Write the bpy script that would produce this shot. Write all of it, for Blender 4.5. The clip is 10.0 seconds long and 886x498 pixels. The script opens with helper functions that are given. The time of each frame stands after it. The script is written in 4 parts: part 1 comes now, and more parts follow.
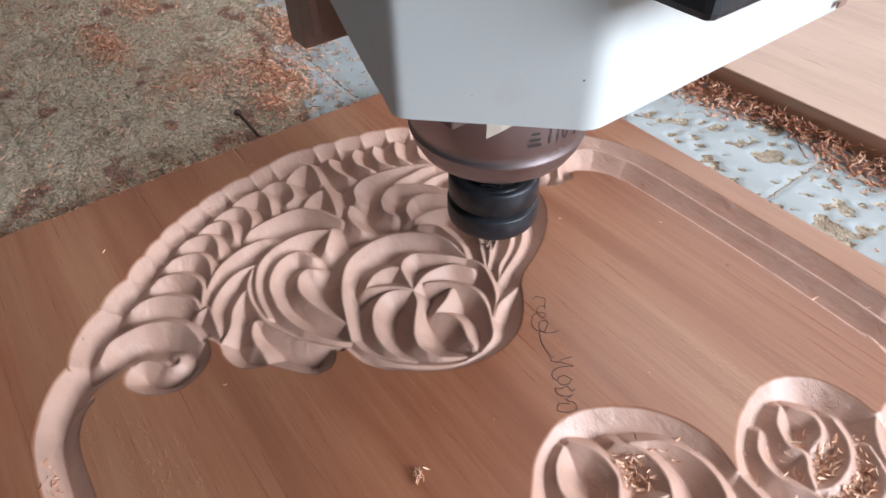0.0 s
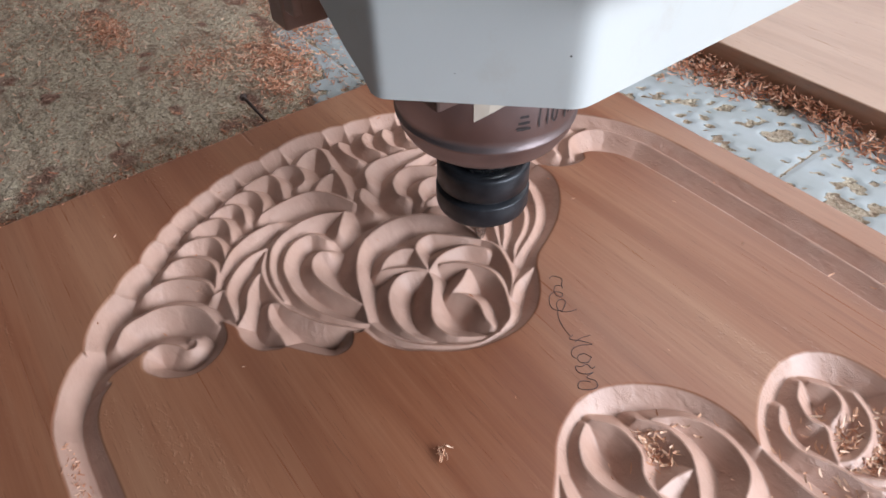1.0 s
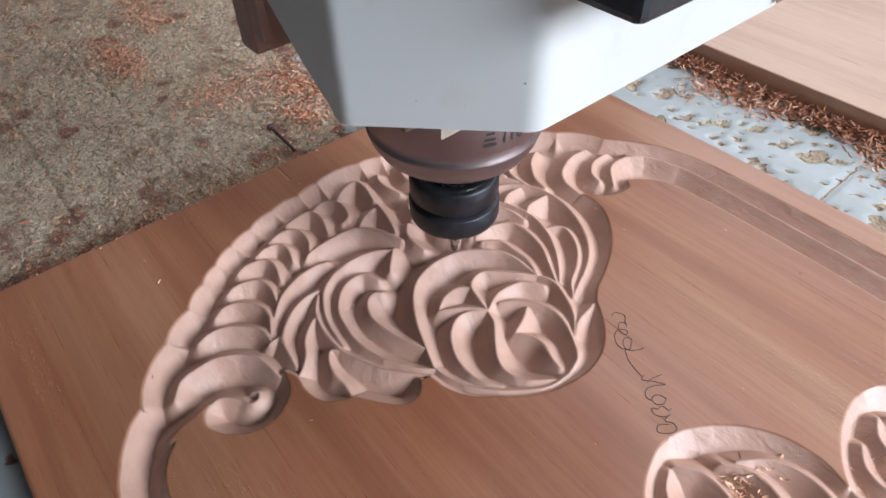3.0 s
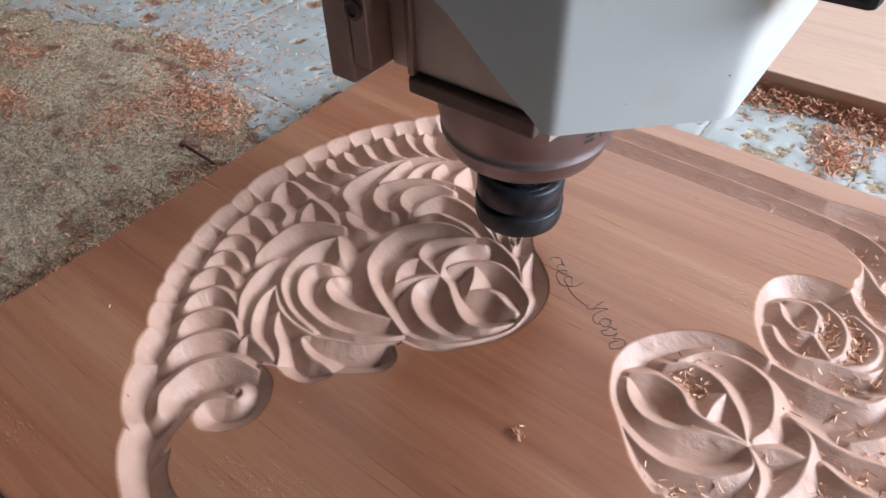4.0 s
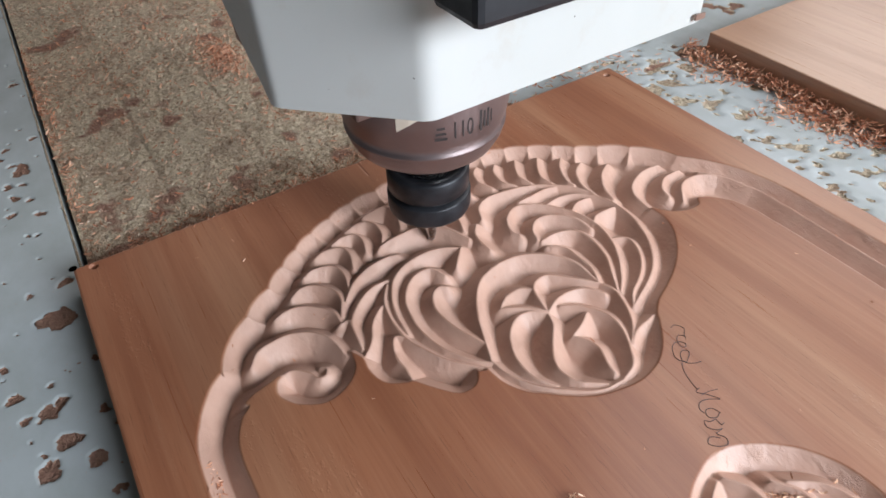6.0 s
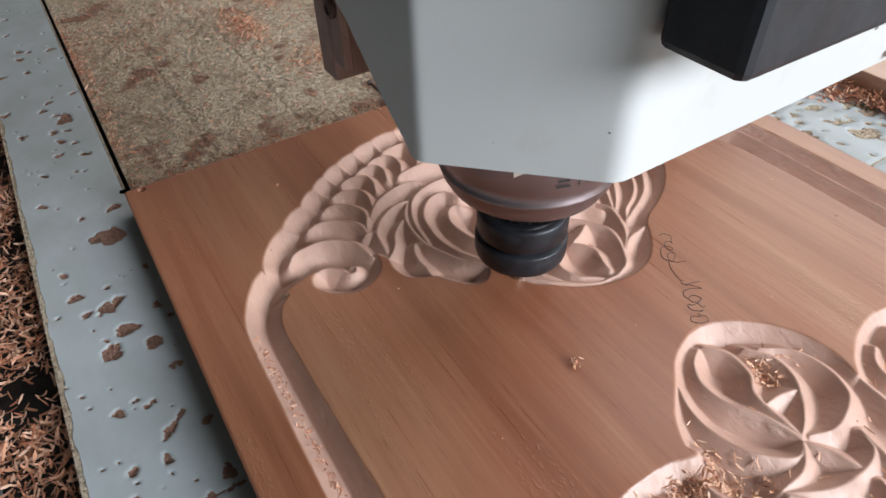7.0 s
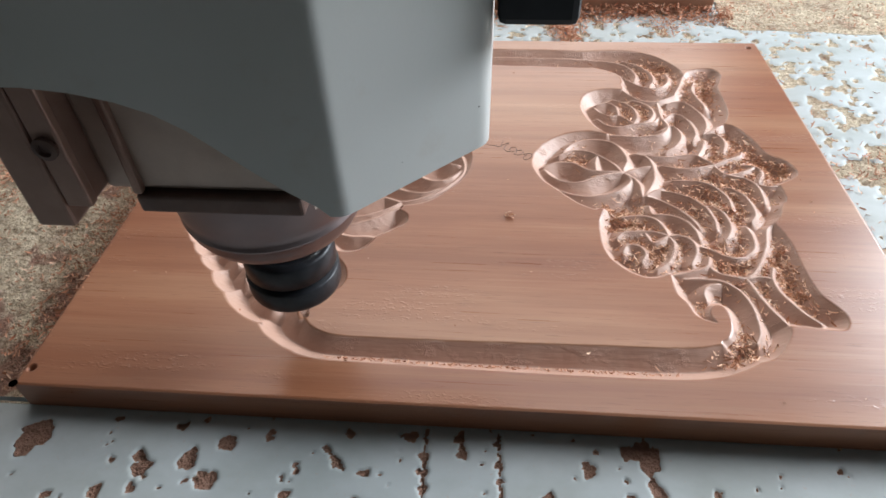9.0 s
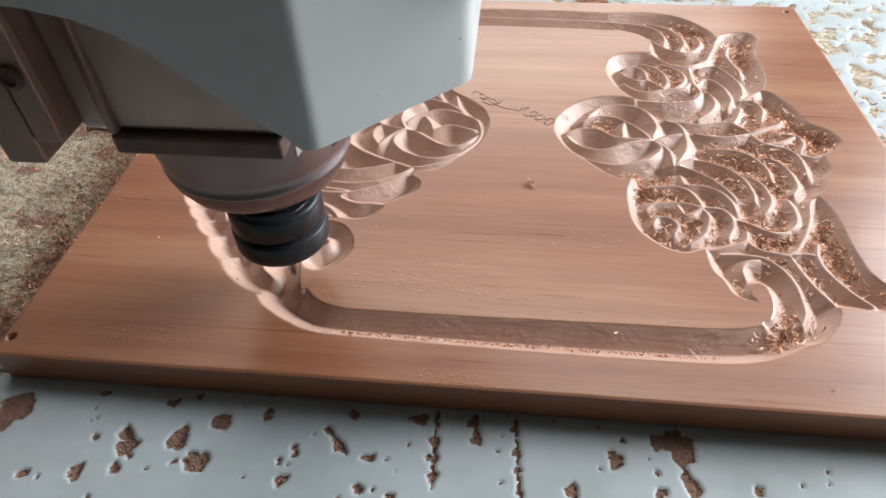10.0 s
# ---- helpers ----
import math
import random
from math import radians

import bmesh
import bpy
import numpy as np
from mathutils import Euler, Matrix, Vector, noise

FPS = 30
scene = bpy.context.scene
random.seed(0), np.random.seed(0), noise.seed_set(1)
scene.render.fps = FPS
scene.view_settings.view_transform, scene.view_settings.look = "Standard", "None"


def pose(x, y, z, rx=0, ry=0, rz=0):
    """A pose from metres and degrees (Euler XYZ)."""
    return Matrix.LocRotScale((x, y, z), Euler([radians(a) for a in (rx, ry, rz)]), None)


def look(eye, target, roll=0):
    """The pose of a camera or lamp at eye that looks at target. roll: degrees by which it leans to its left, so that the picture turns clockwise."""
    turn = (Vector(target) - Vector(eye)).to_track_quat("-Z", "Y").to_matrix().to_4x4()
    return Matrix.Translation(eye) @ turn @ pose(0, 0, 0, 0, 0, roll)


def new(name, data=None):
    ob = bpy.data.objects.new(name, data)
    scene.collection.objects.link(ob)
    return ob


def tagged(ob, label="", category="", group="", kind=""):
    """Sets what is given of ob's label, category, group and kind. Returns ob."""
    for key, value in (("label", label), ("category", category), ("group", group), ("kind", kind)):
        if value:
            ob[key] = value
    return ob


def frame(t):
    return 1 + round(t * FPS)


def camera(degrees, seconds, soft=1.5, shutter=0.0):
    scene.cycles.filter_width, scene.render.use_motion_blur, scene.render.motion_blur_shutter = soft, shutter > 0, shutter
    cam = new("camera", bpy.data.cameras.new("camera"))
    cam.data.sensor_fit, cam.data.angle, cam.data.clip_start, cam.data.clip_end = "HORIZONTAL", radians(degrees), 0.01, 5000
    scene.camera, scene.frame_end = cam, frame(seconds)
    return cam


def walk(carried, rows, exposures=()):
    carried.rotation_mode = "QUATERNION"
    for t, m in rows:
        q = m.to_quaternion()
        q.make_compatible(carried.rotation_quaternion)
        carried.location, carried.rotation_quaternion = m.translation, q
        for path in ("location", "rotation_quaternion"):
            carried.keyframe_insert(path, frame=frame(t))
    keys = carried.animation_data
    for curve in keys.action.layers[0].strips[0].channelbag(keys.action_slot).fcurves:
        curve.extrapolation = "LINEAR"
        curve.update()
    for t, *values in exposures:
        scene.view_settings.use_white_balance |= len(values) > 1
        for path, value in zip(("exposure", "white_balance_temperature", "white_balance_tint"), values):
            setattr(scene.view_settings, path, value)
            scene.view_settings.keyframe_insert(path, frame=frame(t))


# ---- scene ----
# the picture warms a little and opens up towards the end
EXPOSURES = [(0.0, -0.14, 6150, 13), (0.5, -0.19, 6150, 13), (1.0, -0.36, 6200, 14), (2.0, -0.29, 6200, 14), (4.0, -0.16, 6100, 13), (5.0, -0.19, 6100, 12), (6.5, -0.26, 6500, 13), (8.0, -0.22, 6200, 12), (8.5, -0.32, 6200, 12), (9.0, -0.18, 6500, 11), (10.0, -0.02, 6500, 10)]

cam = camera(69.98, 10.0, soft=1.6)
walk(cam, [
    (0, look((0.3410, 0.0821, 0.2453), (0.1959, 0.1878, 0.0712), -1.10)),
    (0.2, look((0.3338, 0.0803, 0.2473), (0.1913, 0.1876, 0.0721), -0.99)),
    (0.5, look((0.3230, 0.0776, 0.2503), (0.1804, 0.1843, 0.0750), -0.83)),
    (0.7, look((0.3286, 0.0757, 0.2466), (0.1809, 0.1835, 0.0760), -1.01)),
    (1, look((0.3369, 0.0729, 0.2409), (0.1950, 0.1785, 0.0642), -1.28)),
    (1.2, look((0.3302, 0.0725, 0.2432), (0.1863, 0.1798, 0.0693), -1.23)),
    (1.5, look((0.3203, 0.0719, 0.2466), (0.1787, 0.1794, 0.0709), -1.15)),
    (1.7, look((0.3250, 0.0716, 0.2451), (0.1863, 0.1828, 0.0694), -1.05)),
    (2, look((0.3321, 0.0713, 0.2428), (0.1920, 0.1786, 0.0658), -0.90)),
    (2.2, look((0.3256, 0.0643, 0.2436), (0.1925, 0.1747, 0.0630), -1.01)),
    (2.5, look((0.3159, 0.0540, 0.2448), (0.1746, 0.1625, 0.0694), -1.17)),
    (2.7, look((0.3097, 0.0553, 0.2486), (0.1671, 0.1600, 0.0721), -1.18)),
    (3.8, look((0.2939, 0.0353, 0.2494), (0.1818, 0.1773, 0.0768), -1.40)),
    (4, look((0.3025, 0.0190, 0.2536), (0.1927, 0.1594, 0.0783), -1.59)),
    (4.2, look((0.2972, 0.0224, 0.2547), (0.1902, 0.1645, 0.0790), -1.69)),
    (4.5, look((0.2891, 0.0274, 0.2564), (0.1791, 0.1680, 0.0813), -1.85)),
    (4.7, look((0.2971, 0.0354, 0.2544), (0.1779, 0.1726, 0.0828), -2.28)),
    (5, look((0.3091, 0.0474, 0.2516), (0.1576, 0.1450, 0.0782), -2.91)),
    (5.2, look((0.3097, 0.0469, 0.2520), (0.1601, 0.1487, 0.0796), -2.85)),
    (6.3, look((0.3137, 0.0438, 0.2547), (0.1570, 0.1338, 0.0819), -2.48)),
    (6.5, look((0.3167, 0.0248, 0.2539), (0.1607, 0.1145, 0.0804), -2.63)),
    (6.8, look((0.3425, 0.0114, 0.2482), (0.1875, 0.1038, 0.0753), -2.06)),
    (7, look((0.3598, 0.0025, 0.2444), (0.2026, 0.0987, 0.0755), -1.69)),
    (7.2, look((0.3432, -0.0323, 0.2529), (0.1862, 0.0721, 0.0886), -2.01)),
    (7.5, look((0.3182, -0.0844, 0.2656), (0.2010, 0.0627, 0.1009), -2.49)),
    (7.7, look((0.2900, -0.0994, 0.2762), (0.2058, 0.0672, 0.1099), -2.32)),
    (8, look((0.2477, -0.1220, 0.2921), (0.2188, 0.0591, 0.1222), -2.07)),
    (8.2, look((0.2531, -0.1149, 0.2924), (0.2256, 0.0649, 0.1209), -1.88)),
    (8.5, look((0.2613, -0.1043, 0.2929), (0.2471, 0.0770, 0.1214), -1.59)),
    (8.7, look((0.2498, -0.1285, 0.2863), (0.2333, 0.0595, 0.1224), -1.74)),
    (9, look((0.2325, -0.1648, 0.2763), (0.2143, 0.0162, 0.1048), -1.98)),
    (9.2, look((0.2312, -0.1669, 0.2723), (0.2083, 0.0089, 0.0960), -1.91)),
    (9.5, look((0.2293, -0.1702, 0.2662), (0.2089, 0.0092, 0.0933), -1.80)),
    (9.7, look((0.2283, -0.1617, 0.2607), (0.2012, 0.0215, 0.0929), -1.75)),
    (10, look((0.2269, -0.1491, 0.2525), (0.2062, 0.0262, 0.0755), -1.66)),
], EXPOSURES)


# Workshop lighting: a cool opening to the east, a higher one to the north and a rooflight.
world = bpy.data.worlds.new("World")
scene.world = world
world.use_nodes = True
wn = world.node_tree
sky = wn.nodes.new("ShaderNodeTexSky")
sky.sky_type, sky.sun_disc, sky.sun_elevation, sky.sun_rotation = "NISHITA", False, radians(38), radians(60)
wn.links.new(sky.outputs[0], wn.nodes["Background"].inputs[0])
wn.nodes["Background"].inputs[1].default_value = 0.1


def window_lamp(name, place, aim, width, height, watts, colour):
    data = bpy.data.lights.new(name, "AREA")
    data.shape, data.size, data.size_y, data.energy, data.color = "RECTANGLE", width, height, watts, colour
    ob = new(name, data)
    ob.matrix_world = look(place, aim)
    return ob


window_lamp("window_light_east", (1.56, 0.72, 0.70), (0.30, 0.20, 0.0), 1.0, 0.60, 52, (0.86, 0.94, 1.0))
window_lamp("window_light_north", (0.10, 2.40, 1.10), (0.2, 0.2, 0.0), 2.2, 0.80, 22, (1.0, 0.93, 0.84))
window_lamp("rooflight", (0.2, 1.45, 2.25), (0.2, 1.45, 0.0), 2.2, 1.4, 26, (1.0, 0.96, 0.90))


# ---------------- materials ----------------
class Mat:
    """A small node-material builder."""

    def __init__(self, name, rough=0.5, metal=0.0):
        self.m = bpy.data.materials.new(name)
        self.m.use_nodes = True
        self.t = self.m.node_tree
        self.b = self.t.nodes["Principled BSDF"]
        self.b.inputs["Roughness"].default_value = rough
        self.b.inputs["Metallic"].default_value = metal

    def node(self, kind, **values):
        n = self.t.nodes.new(kind)
        for k, v in values.items():
            n.inputs[k.replace("_", " ")].default_value = v
        return n

    def link(self, a, b):
        self.t.links.new(a, b)

    def coords(self, scale=(1, 1, 1)):
        g = self.t.nodes.new("ShaderNodeTexCoord")
        mp = self.t.nodes.new("ShaderNodeMapping")
        mp.inputs["Scale"].default_value = scale
        self.link(g.outputs["Object"], mp.inputs["Vector"])
        return mp.outputs[0]

    def noise(self, scale, stretch=(1, 1, 1), detail=5, rough=0.55, distort=0.0):
        n = self.node("ShaderNodeTexNoise", Scale=scale, Detail=detail, Roughness=rough, Distortion=distort)
        self.link(self.coords(stretch), n.inputs["Vector"])
        return n.outputs["Fac"]

    def ramp(self, fac, *stops):
        r = self.t.nodes.new("ShaderNodeValToRGB")
        e = r.color_ramp.elements
        while len(e) < len(stops):
            e.new(0.5)
        for el, (p, c) in zip(e, stops):
            el.position = p
            el.color = (c, c, c, 1) if isinstance(c, (int, float)) else (*c, 1)
        self.link(fac, r.inputs[0])
        return r.outputs[0]

    def mix(self, fac, a, b, how="MIX"):
        n = self.t.nodes.new("ShaderNodeMix")
        n.data_type, n.blend_type = "RGBA", how
        for k, v in ((0, fac), (6, a), (7, b)):
            if isinstance(v, bpy.types.NodeSocket):
                self.link(v, n.inputs[k])
            else:
                n.inputs[k].default_value = v if k == 0 else (*v, 1)
        return n.outputs[2]

    def attr(self, name):
        n = self.t.nodes.new("ShaderNodeAttribute")
        n.attribute_name = name
        return n.outputs["Fac"]

    def math(self, how, a, b=0.0):
        n = self.t.nodes.new("ShaderNodeMath")
        n.operation = how
        for k, v in ((0, a), (1, b)):
            if isinstance(v, bpy.types.NodeSocket):
                self.link(v, n.inputs[k])
            else:
                n.inputs[k].default_value = v
        return n.outputs[0]

    def colour(self, c):
        if isinstance(c, bpy.types.NodeSocket):
            self.link(c, self.b.inputs["Base Color"])
        else:
            self.b.inputs["Base Color"].default_value = (*c, 1)

    def rough(self, fac, lo, hi):
        self.link(self.ramp(fac, (0.3, lo), (0.7, hi)), self.b.inputs["Roughness"])

    def bump(self, height, strength, distance):
        n = self.node("ShaderNodeBump", Strength=strength, Distance=distance)
        self.link(height, n.inputs["Height"])
        if self.b.inputs["Normal"].links:
            self.link(self.b.inputs["Normal"].links[0].from_socket, n.inputs["Normal"])
        self.link(n.outputs[0], self.b.inputs["Normal"])


def wood(name, dark, mid, light, fresh=None):
    """Reddish hardwood, grain along x; fresh cuts (attribute "cut") are paler and rougher."""
    m = Mat(name, 0.48)
    broad = m.noise(3.0, (0.7, 7, 7), 4, 0.6, 0.4)
    fine = m.noise(9.0, (1.2, 55, 55), 6, 0.65, 0.2)
    patch = m.noise(5.0, (1, 1.6, 1), 3)
    streak = m.noise(6.0, (0.5, 15, 15), 4, 0.6, 0.6)
    c = m.ramp(broad, (0.30, dark), (0.5, mid), (0.72, light))
    c = m.mix(0.25, c, m.ramp(fine, (0.32, dark), (0.52, mid), (0.7, light)))
    c = m.mix(m.math("MULTIPLY", m.ramp(patch, (0.45, 0.0), (0.75, 1.0)), 0.35), c, light)
    c = m.mix(m.math("MULTIPLY", m.ramp(streak, (0.46, 0.0), (0.62, 1.0)), 0.35), c, dark)
    pores = m.noise(30.0, (2.2, 50, 50), 2, 0.5)
    c = m.mix(m.math("MULTIPLY", m.ramp(pores, (0.64, 0.0), (0.72, 1.0)), 0.4), c, tuple(v * 0.55 for v in dark))
    grain_h = m.mix(0.5, fine, pores)
    if fresh:
        cut = m.attr("cut")
        soft = m.noise(60.0, (1, 1, 1), 4)
        pale = m.mix(fine, tuple(v * 0.90 for v in fresh), fresh)
        pale = m.mix(m.math("MULTIPLY", m.ramp(soft, (0.4, 0.0), (0.8, 1.0)), 0.3), pale, mid)
        c = m.mix(cut, c, pale)
        fuzz = m.noise(1900.0, (1, 1, 1), 3, 0.6)
        torn = m.math("MULTIPLY", m.ramp(m.noise(45.0, (1, 1.6, 1), 3), (0.5, 0.0), (0.62, 1.0)), cut)
        m.bump(m.math("MULTIPLY", fuzz, torn), 0.5, 0.0011)
        m.bump(m.math("MULTIPLY", m.noise(420.0, (0.12, 1, 1), 2), cut), 0.3, 0.0007)
        chatter = m.math("MULTIPLY", m.ramp(m.noise(700, (0.5, 0.9, 1), 2), (0.55, 0.0), (0.75, 1.0)),
                         m.ramp(m.noise(11.0, (0.7, 5.0, 1), 3), (0.55, 0.0), (0.64, 1.0)))
        m.bump(chatter, 0.3, 0.0006)
        c = m.mix(m.math("MULTIPLY", chatter, 0.22), c, light)
    m.colour(c)
    m.rough(fine, 0.26, 0.38)
    m.b.inputs["Specular IOR Level"].default_value = 0.85
    if fresh:
        m.link(m.mix(cut, m.b.inputs["Roughness"].links[0].from_socket, (0.52, 0.52, 0.52)), m.b.inputs["Roughness"])
    m.bump(grain_h, 0.07, 0.0005)
    return m.m


WOOD = wood("red_wood", (0.205, 0.064, 0.030), (0.325, 0.126, 0.063), (0.45, 0.238, 0.136), (0.58, 0.358, 0.274))
WOOD_PLAIN = wood("tan_wood", (0.30, 0.145, 0.08), (0.42, 0.235, 0.145), (0.50, 0.30, 0.20))


def paint_bed(name):
    """White-faced fibreboard, worn through to tan fibre where "bare" is set; fresh pits are redder."""
    m = Mat(name, 0.4)
    edge = m.noise(260.0, (1, 1, 1), 4, 0.6)
    bare = m.ramp(m.math("ADD", m.attr("bare"), m.math("MULTIPLY", m.math("SUBTRACT", edge, 0.5), 0.9)), (0.44, 0.0), (0.56, 1.0))
    smear = m.noise(14.0, (1, 1.5, 1), 5, 0.6)
    white = m.ramp(smear, (0.3, (0.34, 0.37, 0.36)), (0.6, (0.44, 0.48, 0.49)))
    dust = m.ramp(m.noise(420.0, (1, 1, 1), 3, 0.7), (0.63, 0.0), (0.72, 1.0))
    white = m.mix(m.math("MULTIPLY", dust, 0.35), white, (0.5, 0.3, 0.2))
    speck = m.noise(330.0, (1, 1, 1), 5, 0.75)
    tan = m.ramp(speck, (0.30, (0.10, 0.06, 0.04)), (0.42, (0.60, 0.46, 0.31)), (0.62, (0.86, 0.74, 0.56)))
    blotch = m.noise(17.0, (1.0, 1.7, 1), 6, 0.7, 0.8)
    tan = m.mix(m.math("MULTIPLY", m.ramp(blotch, (0.52, 0.0), (0.64, 1.0)), 0.6), tan, (0.22, 0.11, 0.06))
    green = m.noise(6.0, (1, 1, 1), 4)
    tan = m.mix(m.math("MULTIPLY", m.ramp(green, (0.42, 0.0), (0.66, 1.0)), 0.25), tan, (0.54, 0.48, 0.35))
    dirt = m.noise(30.0, (1, 1, 1), 5, 0.65)
    tan = m.mix(m.math("MULTIPLY", m.ramp(dirt, (0.5, 0.0), (0.65, 1.0)), 0.4), tan, (0.36, 0.19, 0.12))
    red = m.mix(speck, (0.22, 0.10, 0.07), (0.50, 0.29, 0.20))
    tan = m.mix(m.ramp(m.attr("pit"), (0.3, 0.0), (0.6, 1.0)), tan, red)
    m.colour(m.mix(bare, white, tan))
    m.link(m.ramp(bare, (0.0, 0.5), (1.0, 0.85)), m.b.inputs["Roughness"])
    m.bump(m.math("MULTIPLY", m.noise(300.0, (1, 1, 1), 5, 0.75), bare), 1.0, 0.0045)
    m.bump(m.math("MULTIPLY", m.noise(95.0, (1, 1, 1), 4, 0.7), bare), 0.9, 0.008)
    m.bump(m.noise(60.0, (1, 1, 1), 3), 0.06, 0.001)
    return m.m


BED = paint_bed("worn_white_board")


def plain(name, c1, c2, scale, rough=0.5, metal=0.0, bump=0.0, stretch=(1, 1, 1), dist=0.0006):
    m = Mat(name, rough, metal)
    n = m.noise(scale, stretch, 5, 0.6)
    m.colour(m.ramp(n, (0.35, c1), (0.65, c2)))
    m.rough(m.noise(scale * 2.3, stretch, 4), rough * 0.8, min(1.0, rough * 1.25))
    if bump:
        m.bump(n, bump, dist)
    return m.m


def sheet_metal():
    """White powder-coated sheet, dusty at the lower hem, with a few chips."""
    m = Mat("white_sheet_metal", 0.38)
    c = m.ramp(m.noise(9.0, (1, 1, 0.5), 4), (0.35, (0.57, 0.58, 0.555)), (0.7, (0.65, 0.66, 0.65)))
    c = m.mix(m.math("MULTIPLY", m.ramp(m.noise(55.0, (1, 1, 1), 5, 0.7), (0.56, 0.0), (0.75, 1.0)), 0.25), c, (0.5, 0.42, 0.34))
    chips = m.ramp(m.noise(210.0, (1, 1, 1), 2), (0.765, 0.0), (0.775, 1.0))
    c = m.mix(chips, c, (0.10, 0.09, 0.08))
    m.colour(c)
    m.bump(m.noise(1200, (1, 1, 1), 2), 0.05, 0.0003)
    return m.m


SHEET = sheet_metal()
NUT = plain("blackened_steel", (0.012, 0.013, 0.016), (0.03, 0.032, 0.038), 90, 0.38, 0.3, 0.05)
BLACKBOX = plain("black_plastic", (0.012, 0.013, 0.017), (0.022, 0.024, 0.03), 60, 0.5, 0.0, 0.05)
STEEL = plain("bright_steel", (0.42, 0.41, 0.40), (0.55, 0.54, 0.53), 120, 0.25, 1.0, 0.03, (1, 1, 8))
NOSE = plain("polished_spindle_steel", (0.25, 0.195, 0.195), (0.33, 0.265, 0.262), 12, 0.4, 0.85)
CAST = plain("dusty_cast_aluminium", (0.46, 0.37, 0.32), (0.56, 0.46, 0.40), 45, 0.5, 0.5, 0.08)
DARKPLATE = plain("dark_brown_plate", (0.10, 0.062, 0.053), (0.15, 0.095, 0.08), 50, 0.5, 0.2, 0.05)
BRACKET = plain("brown_anodised_plate", (0.29, 0.18, 0.145), (0.37, 0.24, 0.195), 40, 0.42, 0.35, 0.05)
CREAM = plain("cream_matt", (0.62, 0.53, 0.43), (0.70, 0.62, 0.52), 60, 0.7)
INK = plain("pen_ink", (0.07, 0.04, 0.04), (0.11, 0.065, 0.06), 200, 0.6)
ETCH = plain("etched_marking", (0.03, 0.025, 0.025), (0.05, 0.04, 0.04), 200, 0.6)
NAIL = plain("rusty_iron", (0.07, 0.05, 0.045), (0.15, 0.11, 0.095), 300, 0.5, 0.6, 0.1)
DARKSLOT = plain("dark_slot_metal", (0.012, 0.010, 0.009), (0.03, 0.022, 0.018), 60, 0.7, 0.3, 0.1)
PLASTER = plain("grey_plaster", (0.15, 0.15, 0.145), (0.20, 0.20, 0.19), 6, 0.9, 0.0, 0.1)
CONCRETE = plain("concrete_floor", (0.12, 0.115, 0.11), (0.18, 0.175, 0.165), 5, 0.85, 0.0, 0.1)


def shaving_material(name, dark, mid, pale):
    m = Mat(name, 0.75)
    r = m.t.nodes.new("ShaderNodeNewGeometry").outputs["Random Per Island"]
    m.colour(m.ramp(r, (0.0, dark), (0.5, mid), (1.0, pale)))
    m.b.inputs["Subsurface Weight"].default_value = 0.0
    return m.m


CURLS = shaving_material("fresh_curls", (0.54, 0.26, 0.15), (0.72, 0.42, 0.27), (0.84, 0.60, 0.44))
SHAVE = shaving_material("wood_shavings", (0.42, 0.15, 0.075), (0.64, 0.31, 0.18), (0.80, 0.52, 0.37))
CRUMB = shaving_material("board_dust_crumbs", (0.20, 0.12, 0.07), (0.52, 0.40, 0.29), (0.78, 0.66, 0.53))


# ---------------- mesh helpers ----------------
def mesh_object(name, bm, material, parent=None, label="", smooth=False):
    me = bpy.data.meshes.new(name)
    bmesh.ops.recalc_face_normals(bm, faces=bm.faces)
    bm.to_mesh(me)
    bm.free()
    me.materials.append(material)
    if smooth:
        for p in me.polygons:
            p.use_smooth = True
    ob = new(name, me)
    if parent is not None:
        ob.parent = parent
    if label:
        ob["label"] = label
    return ob


def part(name, bm, material, parent, label="", smooth=False):
    return mesh_object(name, bm, material, parent, label, smooth)


def soften(bm, size, segments=2, limit=25):
    edges = [e for e in bm.edges if len(e.link_faces) == 2 and e.calc_face_angle(0) > radians(limit)]
    if edges:
        bmesh.ops.bevel(bm, geom=edges, offset=size, segments=segments, profile=0.5, affect="EDGES")


def box(x0, x1, y0, y1, z0, z1, bevel=0.0):
    bm = bmesh.new()
    m = Matrix.Translation(((x0 + x1) / 2, (y0 + y1) / 2, (z0 + z1) / 2)) @ Matrix.Diagonal((x1 - x0, y1 - y0, z1 - z0, 1))
    bmesh.ops.create_cube(bm, size=1, matrix=m)
    if bevel:
        soften(bm, bevel)
    return bm


def lathe(profile, n=64):
    """Turned solid from (radius, z) pairs, closed at both ends."""
    bm = bmesh.new()
    rings = []
    for r, z in profile:
        rings.append([bm.verts.new((r * math.cos(2 * math.pi * k / n), r * math.sin(2 * math.pi * k / n), z)) for k in range(n)])
    for a, b in zip(rings, rings[1:]):
        for k in range(n):
            bm.faces.new((a[k], a[(k + 1) % n], b[(k + 1) % n], b[k]))
    bm.faces.new(rings[0][::-1])
    bm.faces.new(rings[-1])
    return bm


